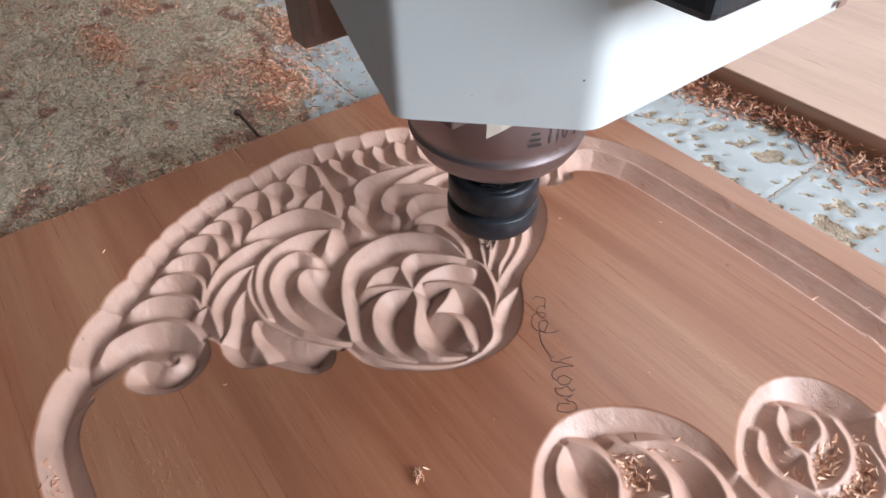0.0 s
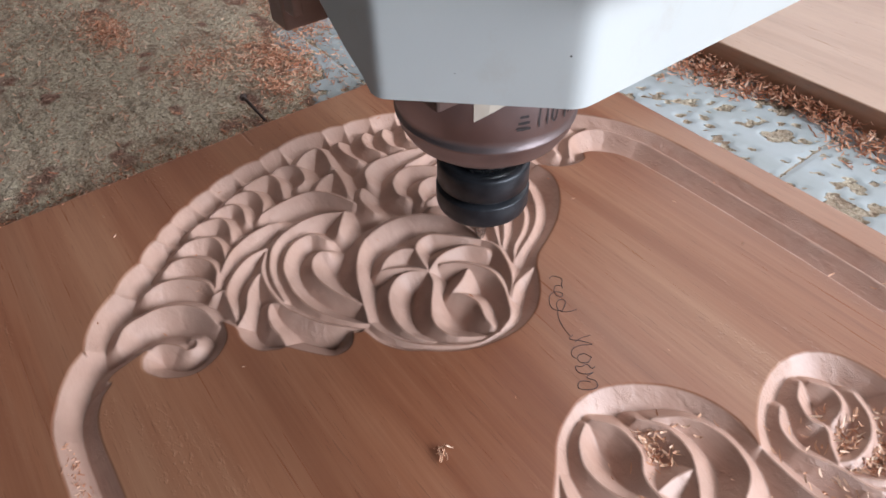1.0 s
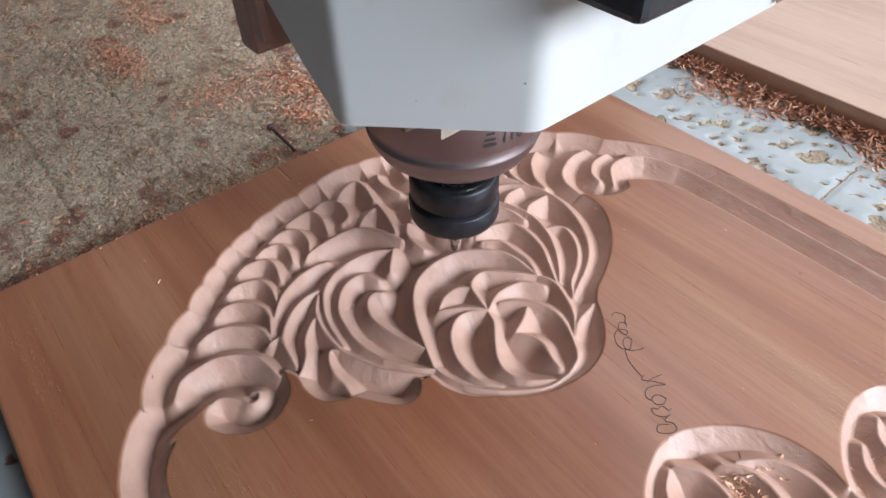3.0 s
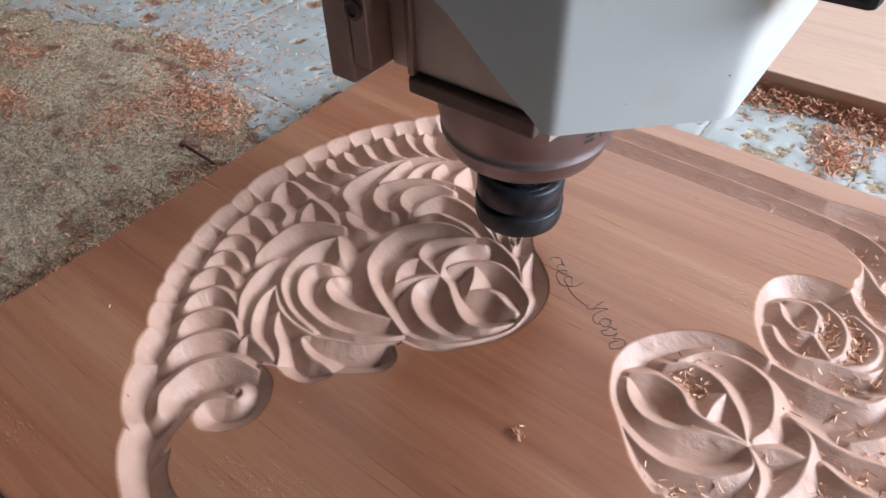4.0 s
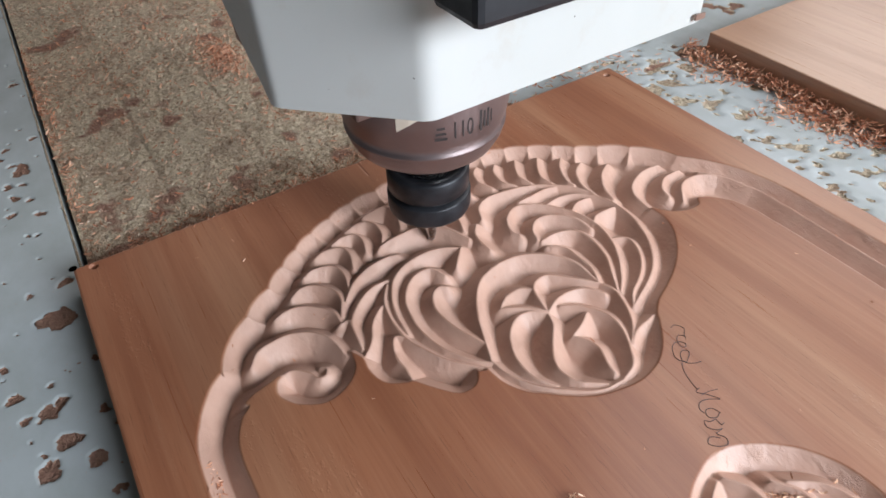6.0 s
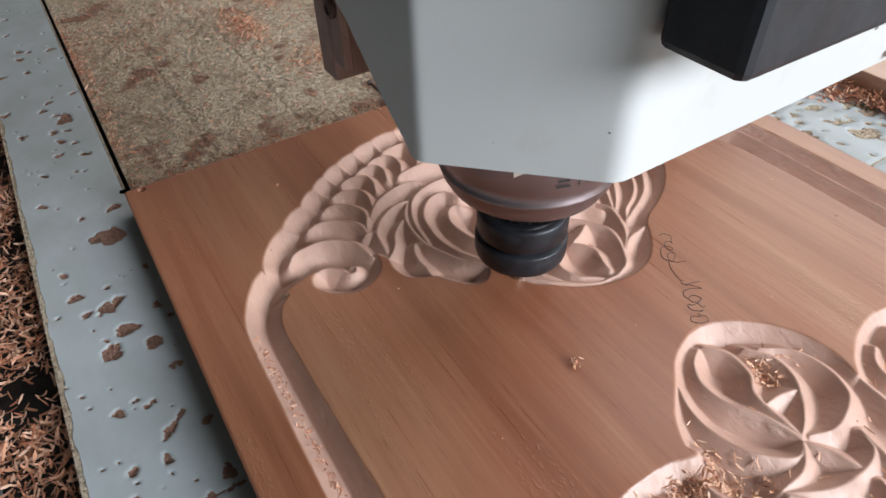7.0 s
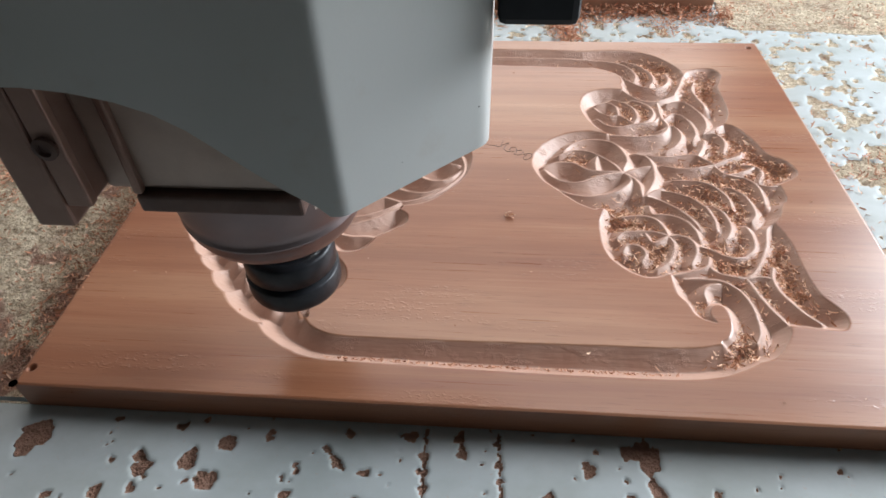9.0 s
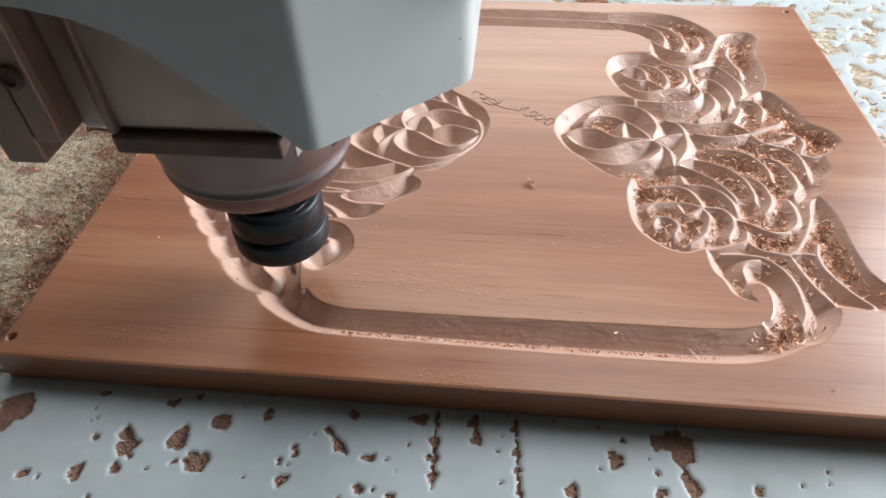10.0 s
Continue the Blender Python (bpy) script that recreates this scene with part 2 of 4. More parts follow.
def height_sheet(name, xs, ys, heights, base, material, attributes):
    """A solid slab with a modelled top: a grid of heights, with sides and underside; attributes are per vertex."""
    nx, ny = len(xs), len(ys)
    gx, gy = np.meshgrid(xs, ys)
    top = np.stack([gx.ravel(), gy.ravel(), heights.ravel()], 1)
    idx = np.arange(nx * ny).reshape(ny, nx)
    quads = np.stack([idx[:-1, :-1], idx[:-1, 1:], idx[1:, 1:], idx[1:, :-1]], -1).reshape(-1, 4)
    rim = np.concatenate([idx[0, :], idx[1:, -1], idx[-1, -2::-1], idx[-2:0:-1, 0]])
    low = top[rim].copy()
    low[:, 2] = base
    n0, n = len(top), len(rim)
    k = np.arange(n)
    side = np.stack([rim, n0 + k, n0 + (k + 1) % n, rim[(k + 1) % n]], 1)
    corners = [n0, n0 + nx - 1, n0 + nx - 1 + ny - 1, n0 + 2 * (nx - 1) + ny - 1]
    # the side walls keep hard edges: own copies of the rim
    verts = np.concatenate([top, low, top[rim]])
    side = np.stack([n0 + n + k, n0 + k, n0 + (k + 1) % n, n0 + n + (k + 1) % n], 1)
    faces = np.concatenate([quads, side, [corners[::-1]]])
    me = bpy.data.meshes.new(name)
    me.vertices.add(len(verts))
    me.vertices.foreach_set("co", verts.astype(np.float32).ravel())
    me.loops.add(faces.size)
    me.loops.foreach_set("vertex_index", faces.astype(np.int32).ravel())
    me.polygons.add(len(faces))
    me.polygons.foreach_set("loop_start", np.arange(0, faces.size, 4, dtype=np.int32))
    smooth = np.zeros(len(faces), bool)
    smooth[: len(quads)] = True
    me.polygons.foreach_set("use_smooth", smooth)
    for key, values in attributes.items():
        a = me.attributes.new(key, "FLOAT", "POINT")
        v = np.zeros(len(verts), np.float32)
        v[:n0] = values.ravel()
        a.data.foreach_set("value", v)
    me.update(calc_edges=True)
    me.validate()
    me.materials.append(material)
    return new(name, me)


def value_noise(gx, gy, cell, seed, octaves=3):
    """Smooth value noise on a grid, 0 to 1."""
    out, amp, total = np.zeros_like(gx), 1.0, 0.0
    for o in range(octaves):
        table = np.random.RandomState(seed + o).rand(256, 256)
        u, v = gx / cell * 2**o + 37.3 * o + 100, gy / cell * 2**o + 11.7 * o + 100
        i, j = np.floor(u).astype(int), np.floor(v).astype(int)
        f, g = u - i, v - j
        f, g = f * f * (3 - 2 * f), g * g * (3 - 2 * g)
        i, j, i1, j1 = i % 256, j % 256, (i + 1) % 256, (j + 1) % 256
        out += amp * ((table[i, j] * (1 - f) + table[i1, j] * f) * (1 - g) + (table[i, j1] * (1 - f) + table[i1, j1] * f) * g)
        total += amp
        amp *= 0.5
    return out / total


def step(x, lo, hi):
    t = np.clip((x - lo) / (hi - lo), 0, 1)
    return t * t * (3 - 2 * t)


# ---------------- room ----------------
def wall_with_opening(name, place, half, height, o0, o1, s0, s1):
    """A wall along its own x from -half to half, 0.2 thick, with a window opening through it."""
    bm = bmesh.new()
    for a, b, c, d in ((-half, o0, 0, height), (o1, half, 0, height), (o0, o1, 0, s0), (o0, o1, s1, height)):
        m = Matrix.Translation(((a + b) / 2, 0, (c + d) / 2)) @ Matrix.Diagonal((b - a, 0.2, d - c, 1))
        bmesh.ops.create_cube(bm, size=1, matrix=place @ m)
    return tagged(mesh_object(name, bm, PLASTER), "plain grey plastered workshop wall with an open window", "wall", kind="structure")


FLOOR_Z = -0.82
tagged(mesh_object("floor", box(-2.6, 2.6, -3.2, 3.2, FLOOR_Z - 0.1, FLOOR_Z), CONCRETE), "grey concrete workshop floor", "floor", kind="structure")
wall_with_opening("ceiling", pose(0, 3.2, 2.40, 90), 2.6, 6.4, -0.9, 1.3, 1.05, 2.45)
tagged(bpy.data.objects["ceiling"], "plain grey workshop ceiling with a rooflight opening", "ceiling")
wall_with_opening("wall_east", pose(1.98, 0, FLOOR_Z, 0, 0, 90), 3.2, 3.12, 0.1, 1.4, 1.1, 2.1)
wall_with_opening("wall_north", pose(0.115, 2.6, FLOOR_Z), 1.76, 3.12, -1.2, 1.2, 1.35, 2.4)
tagged(mesh_object("wall_west", box(-1.85, -1.65, -3.2, 3.2, FLOOR_Z, 2.3), PLASTER), "plain grey plastered workshop wall", "wall", kind="structure")
tagged(mesh_object("wall_south", box(-1.65, 1.88, -3.2, -3.0, FLOOR_Z, 2.3), PLASTER), "plain grey plastered workshop wall", "wall", kind="structure")


# ---------------- machine bed ----------------
machine_frame = tagged(mesh_object("machine_table", box(-1.0, 1.2, -0.75, 1.15, FLOOR_Z, -0.030, 0.004), DARKSLOT), "dark metal router table under the worn boards", "machine table", kind="structure")


class Sheet:
    """Grid of a fibreboard panel, with wear and pits worked into it."""

    def __init__(self, x0, x1, y0, y1, cell):
        self.xs = np.linspace(x0, x1, int(round((x1 - x0) / cell)) + 1)
        self.ys = np.linspace(y0, y1, int(round((y1 - y0) / cell)) + 1)
        self.gx, self.gy = np.meshgrid(self.xs, self.ys)
        self.h, self.bare, self.pits = (np.zeros_like(self.gx) for _ in range(3))

    def hole(self, x, y, r, depth, seed, red=1.0):
        rng = np.random.RandomState(seed)
        i0, i1 = np.searchsorted(self.xs, (x - 2 * r, x + 2 * r))
        j0, j1 = np.searchsorted(self.ys, (y - 2 * r, y + 2 * r))
        if i1 <= i0 or j1 <= j0:
            return
        gx, gy = self.gx[j0:j1, i0:i1] - x, self.gy[j0:j1, i0:i1] - y
        a = np.arctan2(gy, gx)
        p = rng.rand(4) * 6.28
        sq = rng.uniform(0.65, 1.0)
        th = rng.rand() * 3.14
        u, v = gx * math.cos(th) + gy * math.sin(th), (gy * math.cos(th) - gx * math.sin(th)) / sq
        edge = r * (1 + 0.18 * np.sin(2 * a + p[0]) + 0.16 * np.sin(3 * a + p[1]) + 0.10 * np.sin(5 * a + p[2]) + 0.07 * np.sin(9 * a + p[3]))
        k = 1 - step(np.hypot(u, v) / edge, 0.72, 1.08)
        sl = np.s_[j0:j1, i0:i1]
        self.h[sl] = np.minimum(self.h[sl], -depth * k)
        self.bare[sl] = np.maximum(self.bare[sl], k)
        self.pits[sl] = np.maximum(self.pits[sl], k * red)

    def build(self, name, base, label):
        ob = height_sheet(name, self.xs, self.ys, self.h, base, BED, {"bare": self.bare, "pit": self.pits})
        return tagged(ob, label, "spoil board")


def near_strip():
    s = Sheet(-0.75, 0.95, -0.060, 0.0015, 0.001)

    def pit(x, y, r):
        s.hole(x / 1000, y / 1000, r / 1000 * 0.92, 0.0011, int(x * 7 + y * 13) % 9973)

    pit(50, -5, 2.4)
    pit(95, -3, 2.3)
    pit(129, -11, 2.5)
    pit(56, -27, 2.5)
    pit(71, -31, 4.2)
    pit(93, -26, 4.5)
    pit(108, -15, 4.5)
    pit(105, -36, 4.1)
    pit(71, -40, 2.9)
    pit(32, -46, 2.2)
    pit(54, -44, 2.1)
    pit(95, -35, 2.0)
    pit(146, -27, 2.0)
    pit(143, -39, 3.3)
    pit(144, -32, 1.2)
    pit(168, -6, 3.0)
    pit(178, -26, 3.3)
    pit(164, -22, 2.9)
    pit(176, -40, 3.2)
    pit(198, -6, 4.0)
    pit(205, -16, 2.9)
    pit(205, -24, 3.1)
    pit(206, -32, 2.8)
    pit(223, -14, 3.9)
    pit(220, -6, 2.2)
    pit(239, -8, 2.2)
    pit(240, -18, 2.4)
    pit(241, -26, 2.2)
    pit(242, -36, 2.0)
    pit(282, -18, 5.2)
    pit(309, -10, 10.0)
    pit(300, -8, 4.8)
    pit(312, -27, 5.9)
    pit(263, -33, 4.1)
    pit(299, -31, 3.1)
    pit(338, -27, 2.5)
    pit(286, -9, 1.9)
    pit(276, -3, 1.4)
    pit(368, -16, 1.4)
    pit(14, -13, 5.3)
    pit(9, -19, 3.6)
    pit(189, -42, 2.3)
    pit(168, -44, 1.4)
    pit(-42, -47, 3.5)
    pit(12, -18, 9.7)
    pit(55, -43, 4.0)
    pit(72, -30, 5.1)
    pit(93, -23, 4.9)
    pit(105, -33, 5.2)
    pit(109, -14, 4.8)
    pit(129, -8, 2.6)
    pit(34, -45, 2.1)
    pit(-15, -28, 2.4)
    pit(-150, -17, 8.4)
    pit(-16, -9, 4.7)
    pit(-184, -24, 3.5)
    pit(140, -31, 1.9)
    pit(145, -24, 1.9)
    pit(10, -18, 9.2)
    pit(93, -25, 4.6)
    pit(110, -15, 4.6)
    pit(106, -35, 4.4)
    pit(12, -13, 8.9)
    # torn streaks where the cutter dragged through the face
    for x0, y0, x1, y1, r in ((205, -2, 206, -37, 1.5), (222, -2, 223, -13, 1.9), (240, -2, 242, -38, 1.4), (157, -14, 168, -25, 1.6), (309, -2, 311, -30, 2.4)):
        for k in np.linspace(0, 1, 26):
            pit(x0 + (x1 - x0) * k + 0.4 * math.sin(40 * k), y0 + (y1 - y0) * k, r * (0.75 + 0.25 * math.sin(17 * k)))
    rng = np.random.RandomState(4)
    for _ in range(170):
        x, y = rng.uniform(-0.7, 0.9), rng.uniform(-0.058, 0.0)
        if -0.02 < x < 0.42 and rng.rand() < 0.75:
            continue
        s.hole(x, y, rng.choice([0.0009, 0.0012, 0.0018, 0.003, 0.004]), 0.0018, rng.randint(9999))
    for _ in range(60):
        s.hole(rng.uniform(-0.1, 0.45), rng.uniform(-0.058, 0.0), 0.0008, 0.0012, rng.randint(9999))
    rag = 0.0035 * value_noise(s.gx, s.gy, 0.012, 5)
    s.bare = np.maximum(s.bare, 1 - step(s.gy + 0.060 - rag, 0.0, 0.0015))
    s.bare = np.maximum(s.bare, step(s.gy, -0.0006, 0.0008) * 0.9)
    return s.build("spoil_board", -0.0298, "white faced board strip pitted with drill holes, beside the dark slot")


def main_board():
    s = Sheet(-0.75, 0.95, 0.0045, 1.10, 0.0025)
    gx, gy = s.gx, s.gy
    n1, n2 = value_noise(gx, gy, 0.09, 11, 4), value_noise(gx, gy, 0.022, 21, 4)
    n3 = value_noise(gx, gy, 0.009, 31, 3)
    bound = np.interp(gx, (-0.75, -0.4, -0.3, -0.24, -0.18, -0.14, -0.05, 0.02), (0.24, 0.248, 0.27, 0.29, 0.30, 0.272, 0.245, 0.23))
    tan = (1 - step(gy - bound + 0.06 * (n2 - 0.5), -0.004, 0.004)) * (gx < 0.25)
    # worn ground east of the work and beyond it
    east = step(gx, 0.44, 0.48)
    band = np.exp(-((gy - 0.222) / 0.016) ** 2) + 0.9 * np.exp(-((gy - 0.12) / 0.05) ** 2)
    tan = np.maximum(tan, east * step(band + 0.9 * (n2 - 0.5) + 1.3 * (n3 - 0.5) + 0.5 * (n1 - 0.5), 0.55, 0.65))
    tan = np.maximum(tan, east * step(gy + 0.05 * (n1 - 0.5) + 0.05 * (gx - 0.5), 0.440, 0.452))
    tan = np.maximum(tan, east * step(0.6 * n3 + 0.4 * n2 + 0.35 * (n1 - 0.5), 0.575, 0.61))
    west = step(-gx, 0.0, 0.03)
    tan = np.maximum(tan, west * step(n2 * 0.6 + n1 * 0.4, 0.585, 0.62) * step(gy, 0.25, 0.30))
    far = step(gy, 0.388, 0.396) * (1 - east)
    tan = np.maximum(tan, far * step(n2 + 0.25 * (n1 - 0.5), 0.66, 0.70))
    s.bare = np.maximum(s.bare, tan)
    s.h -= 0.0012 * tan * (0.5 + n2)
    # brown dust trodden into bare ground; thicker beside the work to paint head shade
    dust = 0.62 * np.exp(-np.abs(gx) / 0.07) + 1.5 * (n2 - 0.5) + 0.9 * (n1 - 0.5)
    s.pits = np.maximum(s.pits, tan * (gx < 0.0) * 0.62 * step(dust, 0.15, 0.5))
    rng = np.random.RandomState(8)
    for _ in range(420):
        s.hole(rng.uniform(-0.1, 0.5), rng.uniform(0.388, 0.475), rng.choice([0.0016, 0.002, 0.0026, 0.0036]), 0.0018, rng.randint(9999), 0.35)
    for _ in range(40):
        s.hole(rng.uniform(-0.02, 0.47), rng.uniform(0.395, 0.47), rng.uniform(0.004, 0.008), 0.0015, rng.randint(9999), 0.15)
    for _ in range(260):
        s.hole(rng.uniform(0.47, 0.8), rng.uniform(0.0, 0.45), rng.choice([0.0018, 0.0024, 0.0034]), 0.0018, rng.randint(9999), 0.4)
    for _ in range(360):
        s.hole(rng.uniform(-0.45, 0.02), rng.uniform(0.225, 0.46), rng.choice([0.0016, 0.002, 0.003]), 0.0018, rng.randint(9999), 0.4)
    for _ in range(700):
        s.hole(rng.uniform(-0.30, 0.01), rng.uniform(0.004, 0.25), rng.choice([0.0015, 0.002, 0.0028]), 0.0025, rng.randint(9999), 0.3)
    # scored lines and joints
    for axis, at, a, b in (("x", 0.2205, 0.39, 0.48), ("x", 0.316, 0.39, 0.48), ("x", 0.352, 0.43, 0.47), ("x", -0.178, 0.0, 0.5), ("y", 0.062, -0.6, -0.05), ("y", 0.130, -0.6, -0.02), ("y", 0.278, -0.4, 0.0), ("x", 0.60, 0.3, 0.9)):
        u, v = (gx, gy) if axis == "x" else (gy, gx)
        k = (1 - step(np.abs(u - at + 0.0008 * (n2 - 0.5)), 0.0006, 0.0022)) * (v > a) * (v < b)
        s.h -= 0.0013 * k
        s.bare = np.maximum(s.bare, 0.75 * k * (0.6 + 0.6 * n2))
    return s.build("spoil_board", -0.0298, "large fibreboard with worn white face, tan where cut bare")


near_strip()
main_board()
outer_strip = Sheet(-0.75, 0.95, -0.30, -0.098, 0.004)
outer_strip.build("spoil_board", -0.0298, "white faced board strip beyond the dark slot")


# ---------------- the carved board ----------------
TOP = 0.0182
BX, BY = 0.4600, 0.3860
CELL = 0.00046
bxs = np.linspace(0, BX, int(BX / CELL) + 1)
bys = np.linspace(0, BY, int(BY / CELL) + 1)
mx, my = np.meshgrid(bxs * 1000, bys * 1000)  # millimetres
relief = np.zeros_like(mx)


def spline(points, n):
    """A smooth curve through points."""
    p = np.array(points, float)
    p = np.concatenate([[2 * p[0] - p[1]], p, [2 * p[-1] - p[-2]]])
    out = []
    for k in range(len(p) - 3):
        t = np.linspace(0, 1, 40, endpoint=False)[:, None]
        a, b, c, d = p[k : k + 4]
        out.append(0.5 * (2 * b + (c - a) * t + (2 * a - 5 * b + 4 * c - d) * t**2 + (3 * b - a - 3 * c + d) * t**3))
    out = np.concatenate(out + [p[-2:-1]])
    s = np.r_[0, np.cumsum(np.hypot(*np.diff(out, axis=0).T))]
    u = np.linspace(0, s[-1], n)
    return np.stack([np.interp(u, s, out[:, 0]), np.interp(u, s, out[:, 1])], 1)

def run(*xy, n=0):
    """A smooth stretch of edge through points (mm), sampled closely."""
    p = list(zip(xy[::2], xy[1::2]))
    length = sum(math.dist(a, b) for a, b in zip(p, p[1:]))
    return spline(p, n or max(8, int(length / 0.28)))


SEPARATORS = []


def scallops(*xy):
    """A row of round bays from notch to notch, each parted from the next by a low crest."""
    p = np.array(list(zip(xy[::2], xy[1::2])))
    out = []
    for k, (a, b) in enumerate(zip(p, p[1:])):
        chord = b - a
        outward = np.array([-chord[1], chord[0]]) / np.hypot(*chord)
        s = np.linspace(0, 1, max(8, int(np.hypot(*chord) / 0.28)))[:, None]
        out.append(a + s * chord + outward * (0.10 * np.hypot(*chord) * np.sin(np.pi * s) ** 0.75))
        if k:
            across = p[k + 1] - p[k - 1]
            inward = np.array([across[1], -across[0]]) / np.hypot(*across)
            SEPARATORS.append(a + inward * np.linspace(0, 11, 40)[:, None])
    return out


def inside(loop):
    """The cells that a closed loop encloses."""
    loop = loop[::3]
    hit = np.zeros(mx.shape, bool)
    j0, j1 = np.searchsorted(bys, (loop[:, 1].min() / 1000, loop[:, 1].max() / 1000))
    for j in range(j0, j1):
        y = bys[j] * 1000
        a, b = loop, np.roll(loop, -1, 0)
        c = (a[:, 1] > y) != (b[:, 1] > y)
        at = np.sort(a[c, 0] + (y - a[c, 1]) / (b[c, 1] - a[c, 1]) * (b[c, 0] - a[c, 0]))
        for x0, x1 in zip(at[::2], at[1::2]):
            i0, i1 = np.searchsorted(bxs, (x0 / 1000, x1 / 1000))
            hit[j, i0:i1] = True
    return hit


away = np.full(mx.shape, 16.0)  # how far the nearest edge or crest lies, with its sinking added


def draw_edge(path, sink, reach=15.0):
    for (x, y), extra in zip(path, np.broadcast_to(sink, len(path))):
        i0, i1 = np.searchsorted(bxs, ((x - reach) / 1000, (x + reach) / 1000))
        j0, j1 = np.searchsorted(bys, ((y - reach) / 1000, (y + reach) / 1000))
        sl = np.s_[j0:j1, i0:i1]
        away[sl] = np.minimum(away[sl], np.sqrt((mx[sl] - x) ** 2 + (my[sl] - y) ** 2) + extra)


def ridge(*xy):
    """A sharp crest left standing between two grooves, sinking a little towards its ends."""
    p = run(*xy)
    s = np.linspace(0, 1, len(p))
    draw_edge(p, 0.45 + 0.9 * np.abs(2 * s - 1) ** 4)


def edge_scalloped_wreath():
    return scallops(109.8, 45.9, 84.5, 66.7, 72.2, 82.8, 60.9, 95.1, 52.8, 105.9, 45.2, 118.6, 39.6, 132.5, 33.9, 148.6, 32.3, 166.6, 29.1, 181.0, 29.8, 210.3, 32.6, 223.8, 36.3, 240.5, 41.1, 256.3, 47.7, 270.7, 56.7, 283.9, 65.8, 294.9, 73.5, 307.1, 85.7, 323.9, 109.6, 341.5) + [
        run(109.6, 341.5, 122.0, 351.5, 136.0, 360.0, 154.0, 366.0, 172.0, 368.5),
        run(172.0, 336.8, 160.0, 333.5, 151.0, 327.0, 146.0, 319.5, 150.0, 315.8, 150.6, 307.9, 146.4, 298.2, 137.6, 290.7),
        run(137.6, 290.7, 147.1, 290.7, 157.1, 286.9, 168.0, 277.9, 177.0, 266.7, 184.2, 253.7, 189.4, 241.7, 194.4, 235.4),
        run(194.4, 235.4, 202.8, 229.3, 211.0, 221.5, 216.4, 212.3, 218.6, 201.4, 217.1, 188.4, 213.4, 177.4, 207.3, 168.2, 202.2, 162.3, 197.3, 156.2, 191.4, 151.6, 184.3, 148.6, 176.5, 147.4),
        run(174.8, 143.5, 179.1, 140.5, 181.2, 136.4, 180.1, 130.0, 173.1, 123.3, 163.9, 116.5, 162.6, 113.3, 158.7, 107.0, 153.6, 103.7, 146.3, 102.4, 139.6, 103.1, 133.5, 100.4),
        run(134.1, 100.5, 141.1, 99.0, 146.4, 95.1, 150.7, 88.0, 151.9, 78.9, 147.5, 70.3, 141.8, 65.0, 135.8, 62.7, 129.7, 64.6, 127.5, 67.0, 128.8, 61.2, 130.5, 53.6, 133.2, 48.4),
    ]


def edge_blossom_spray():
    return [
        run(307.3, 366.1, 326.0, 368.7, 349.1, 367.9, 366.4, 360.3, 378.1, 348.0, 385.0, 335.8, 386.9, 326.0),
        run(386.9, 326.0, 391.8, 332.2, 402.5, 337.4, 413.1, 336.6, 417.0, 326.3, 412.8, 314.0, 409.7, 304.5, 410.0, 286.1, 408.7, 268.6, 404.6, 256.2, 402.4, 252.7),
        run(402.4, 252.7, 409.0, 248.9, 416.6, 233.6, 420.4, 219.9, 422.5, 214.4, 431.2, 208.1, 435.6, 199.4, 435.6, 192.6, 430.1, 185.9, 420.2, 179.4),
        run(420.2, 179.4, 420.9, 171.2, 420.0, 164.0, 414.9, 157.0, 411.1, 147.2, 405.6, 140.9),
        run(405.6, 140.9, 408.6, 132.8, 410.4, 120.1, 410.4, 104.9, 411.0, 92.4, 413.1, 81.5, 418.3, 73.4, 421.0, 67.4, 419.9, 61.2, 415.6, 57.2, 405.7, 57.2, 395.9, 58.1, 389.9, 58.6),
        run(389.9, 58.6, 388.5, 53.1, 383.7, 45.3, 375.4, 36.8, 362.7, 34.4, 351.7, 44.9, 356.7, 49.9, 359.6, 57.1, 360.0, 65.9, 357.3, 71.0, 353.0, 69.9, 350.8, 64.5, 352.9, 58.8, 346.6, 60.2, 342.2, 64.4, 339.8, 71.6, 335.9, 78.6, 334.9, 90.8, 334.7, 93.3),
        run(334.7, 93.3, 326.8, 89.9, 318.3, 90.7, 310.0, 96.1, 303.1, 104.1, 299.7, 113.7, 299.0, 124.0, 299.7, 137.1, 302.9, 149.4, 297.6, 148.8, 287.8, 154.4, 281.2, 161.0, 274.4, 168.8, 266.6, 177.4, 261.7, 187.7, 259.6, 198.7, 262.3, 210.7, 268.6, 221.0, 278.2, 230.7, 289.9, 237.0, 303.5, 239.0, 314.9, 236.3),
        run(314.9, 236.3, 308.8, 243.4, 302.3, 255.4, 298.9, 269.0, 299.3, 280.6, 303.9, 291.5, 312.8, 299.2, 325.6, 302.0, 334.0, 302.0, 333.8, 309.0, 335.3, 316.4, 333.4, 324.4, 325.6, 331.2, 317.1, 335.5, 306.0, 338.0),
    ]


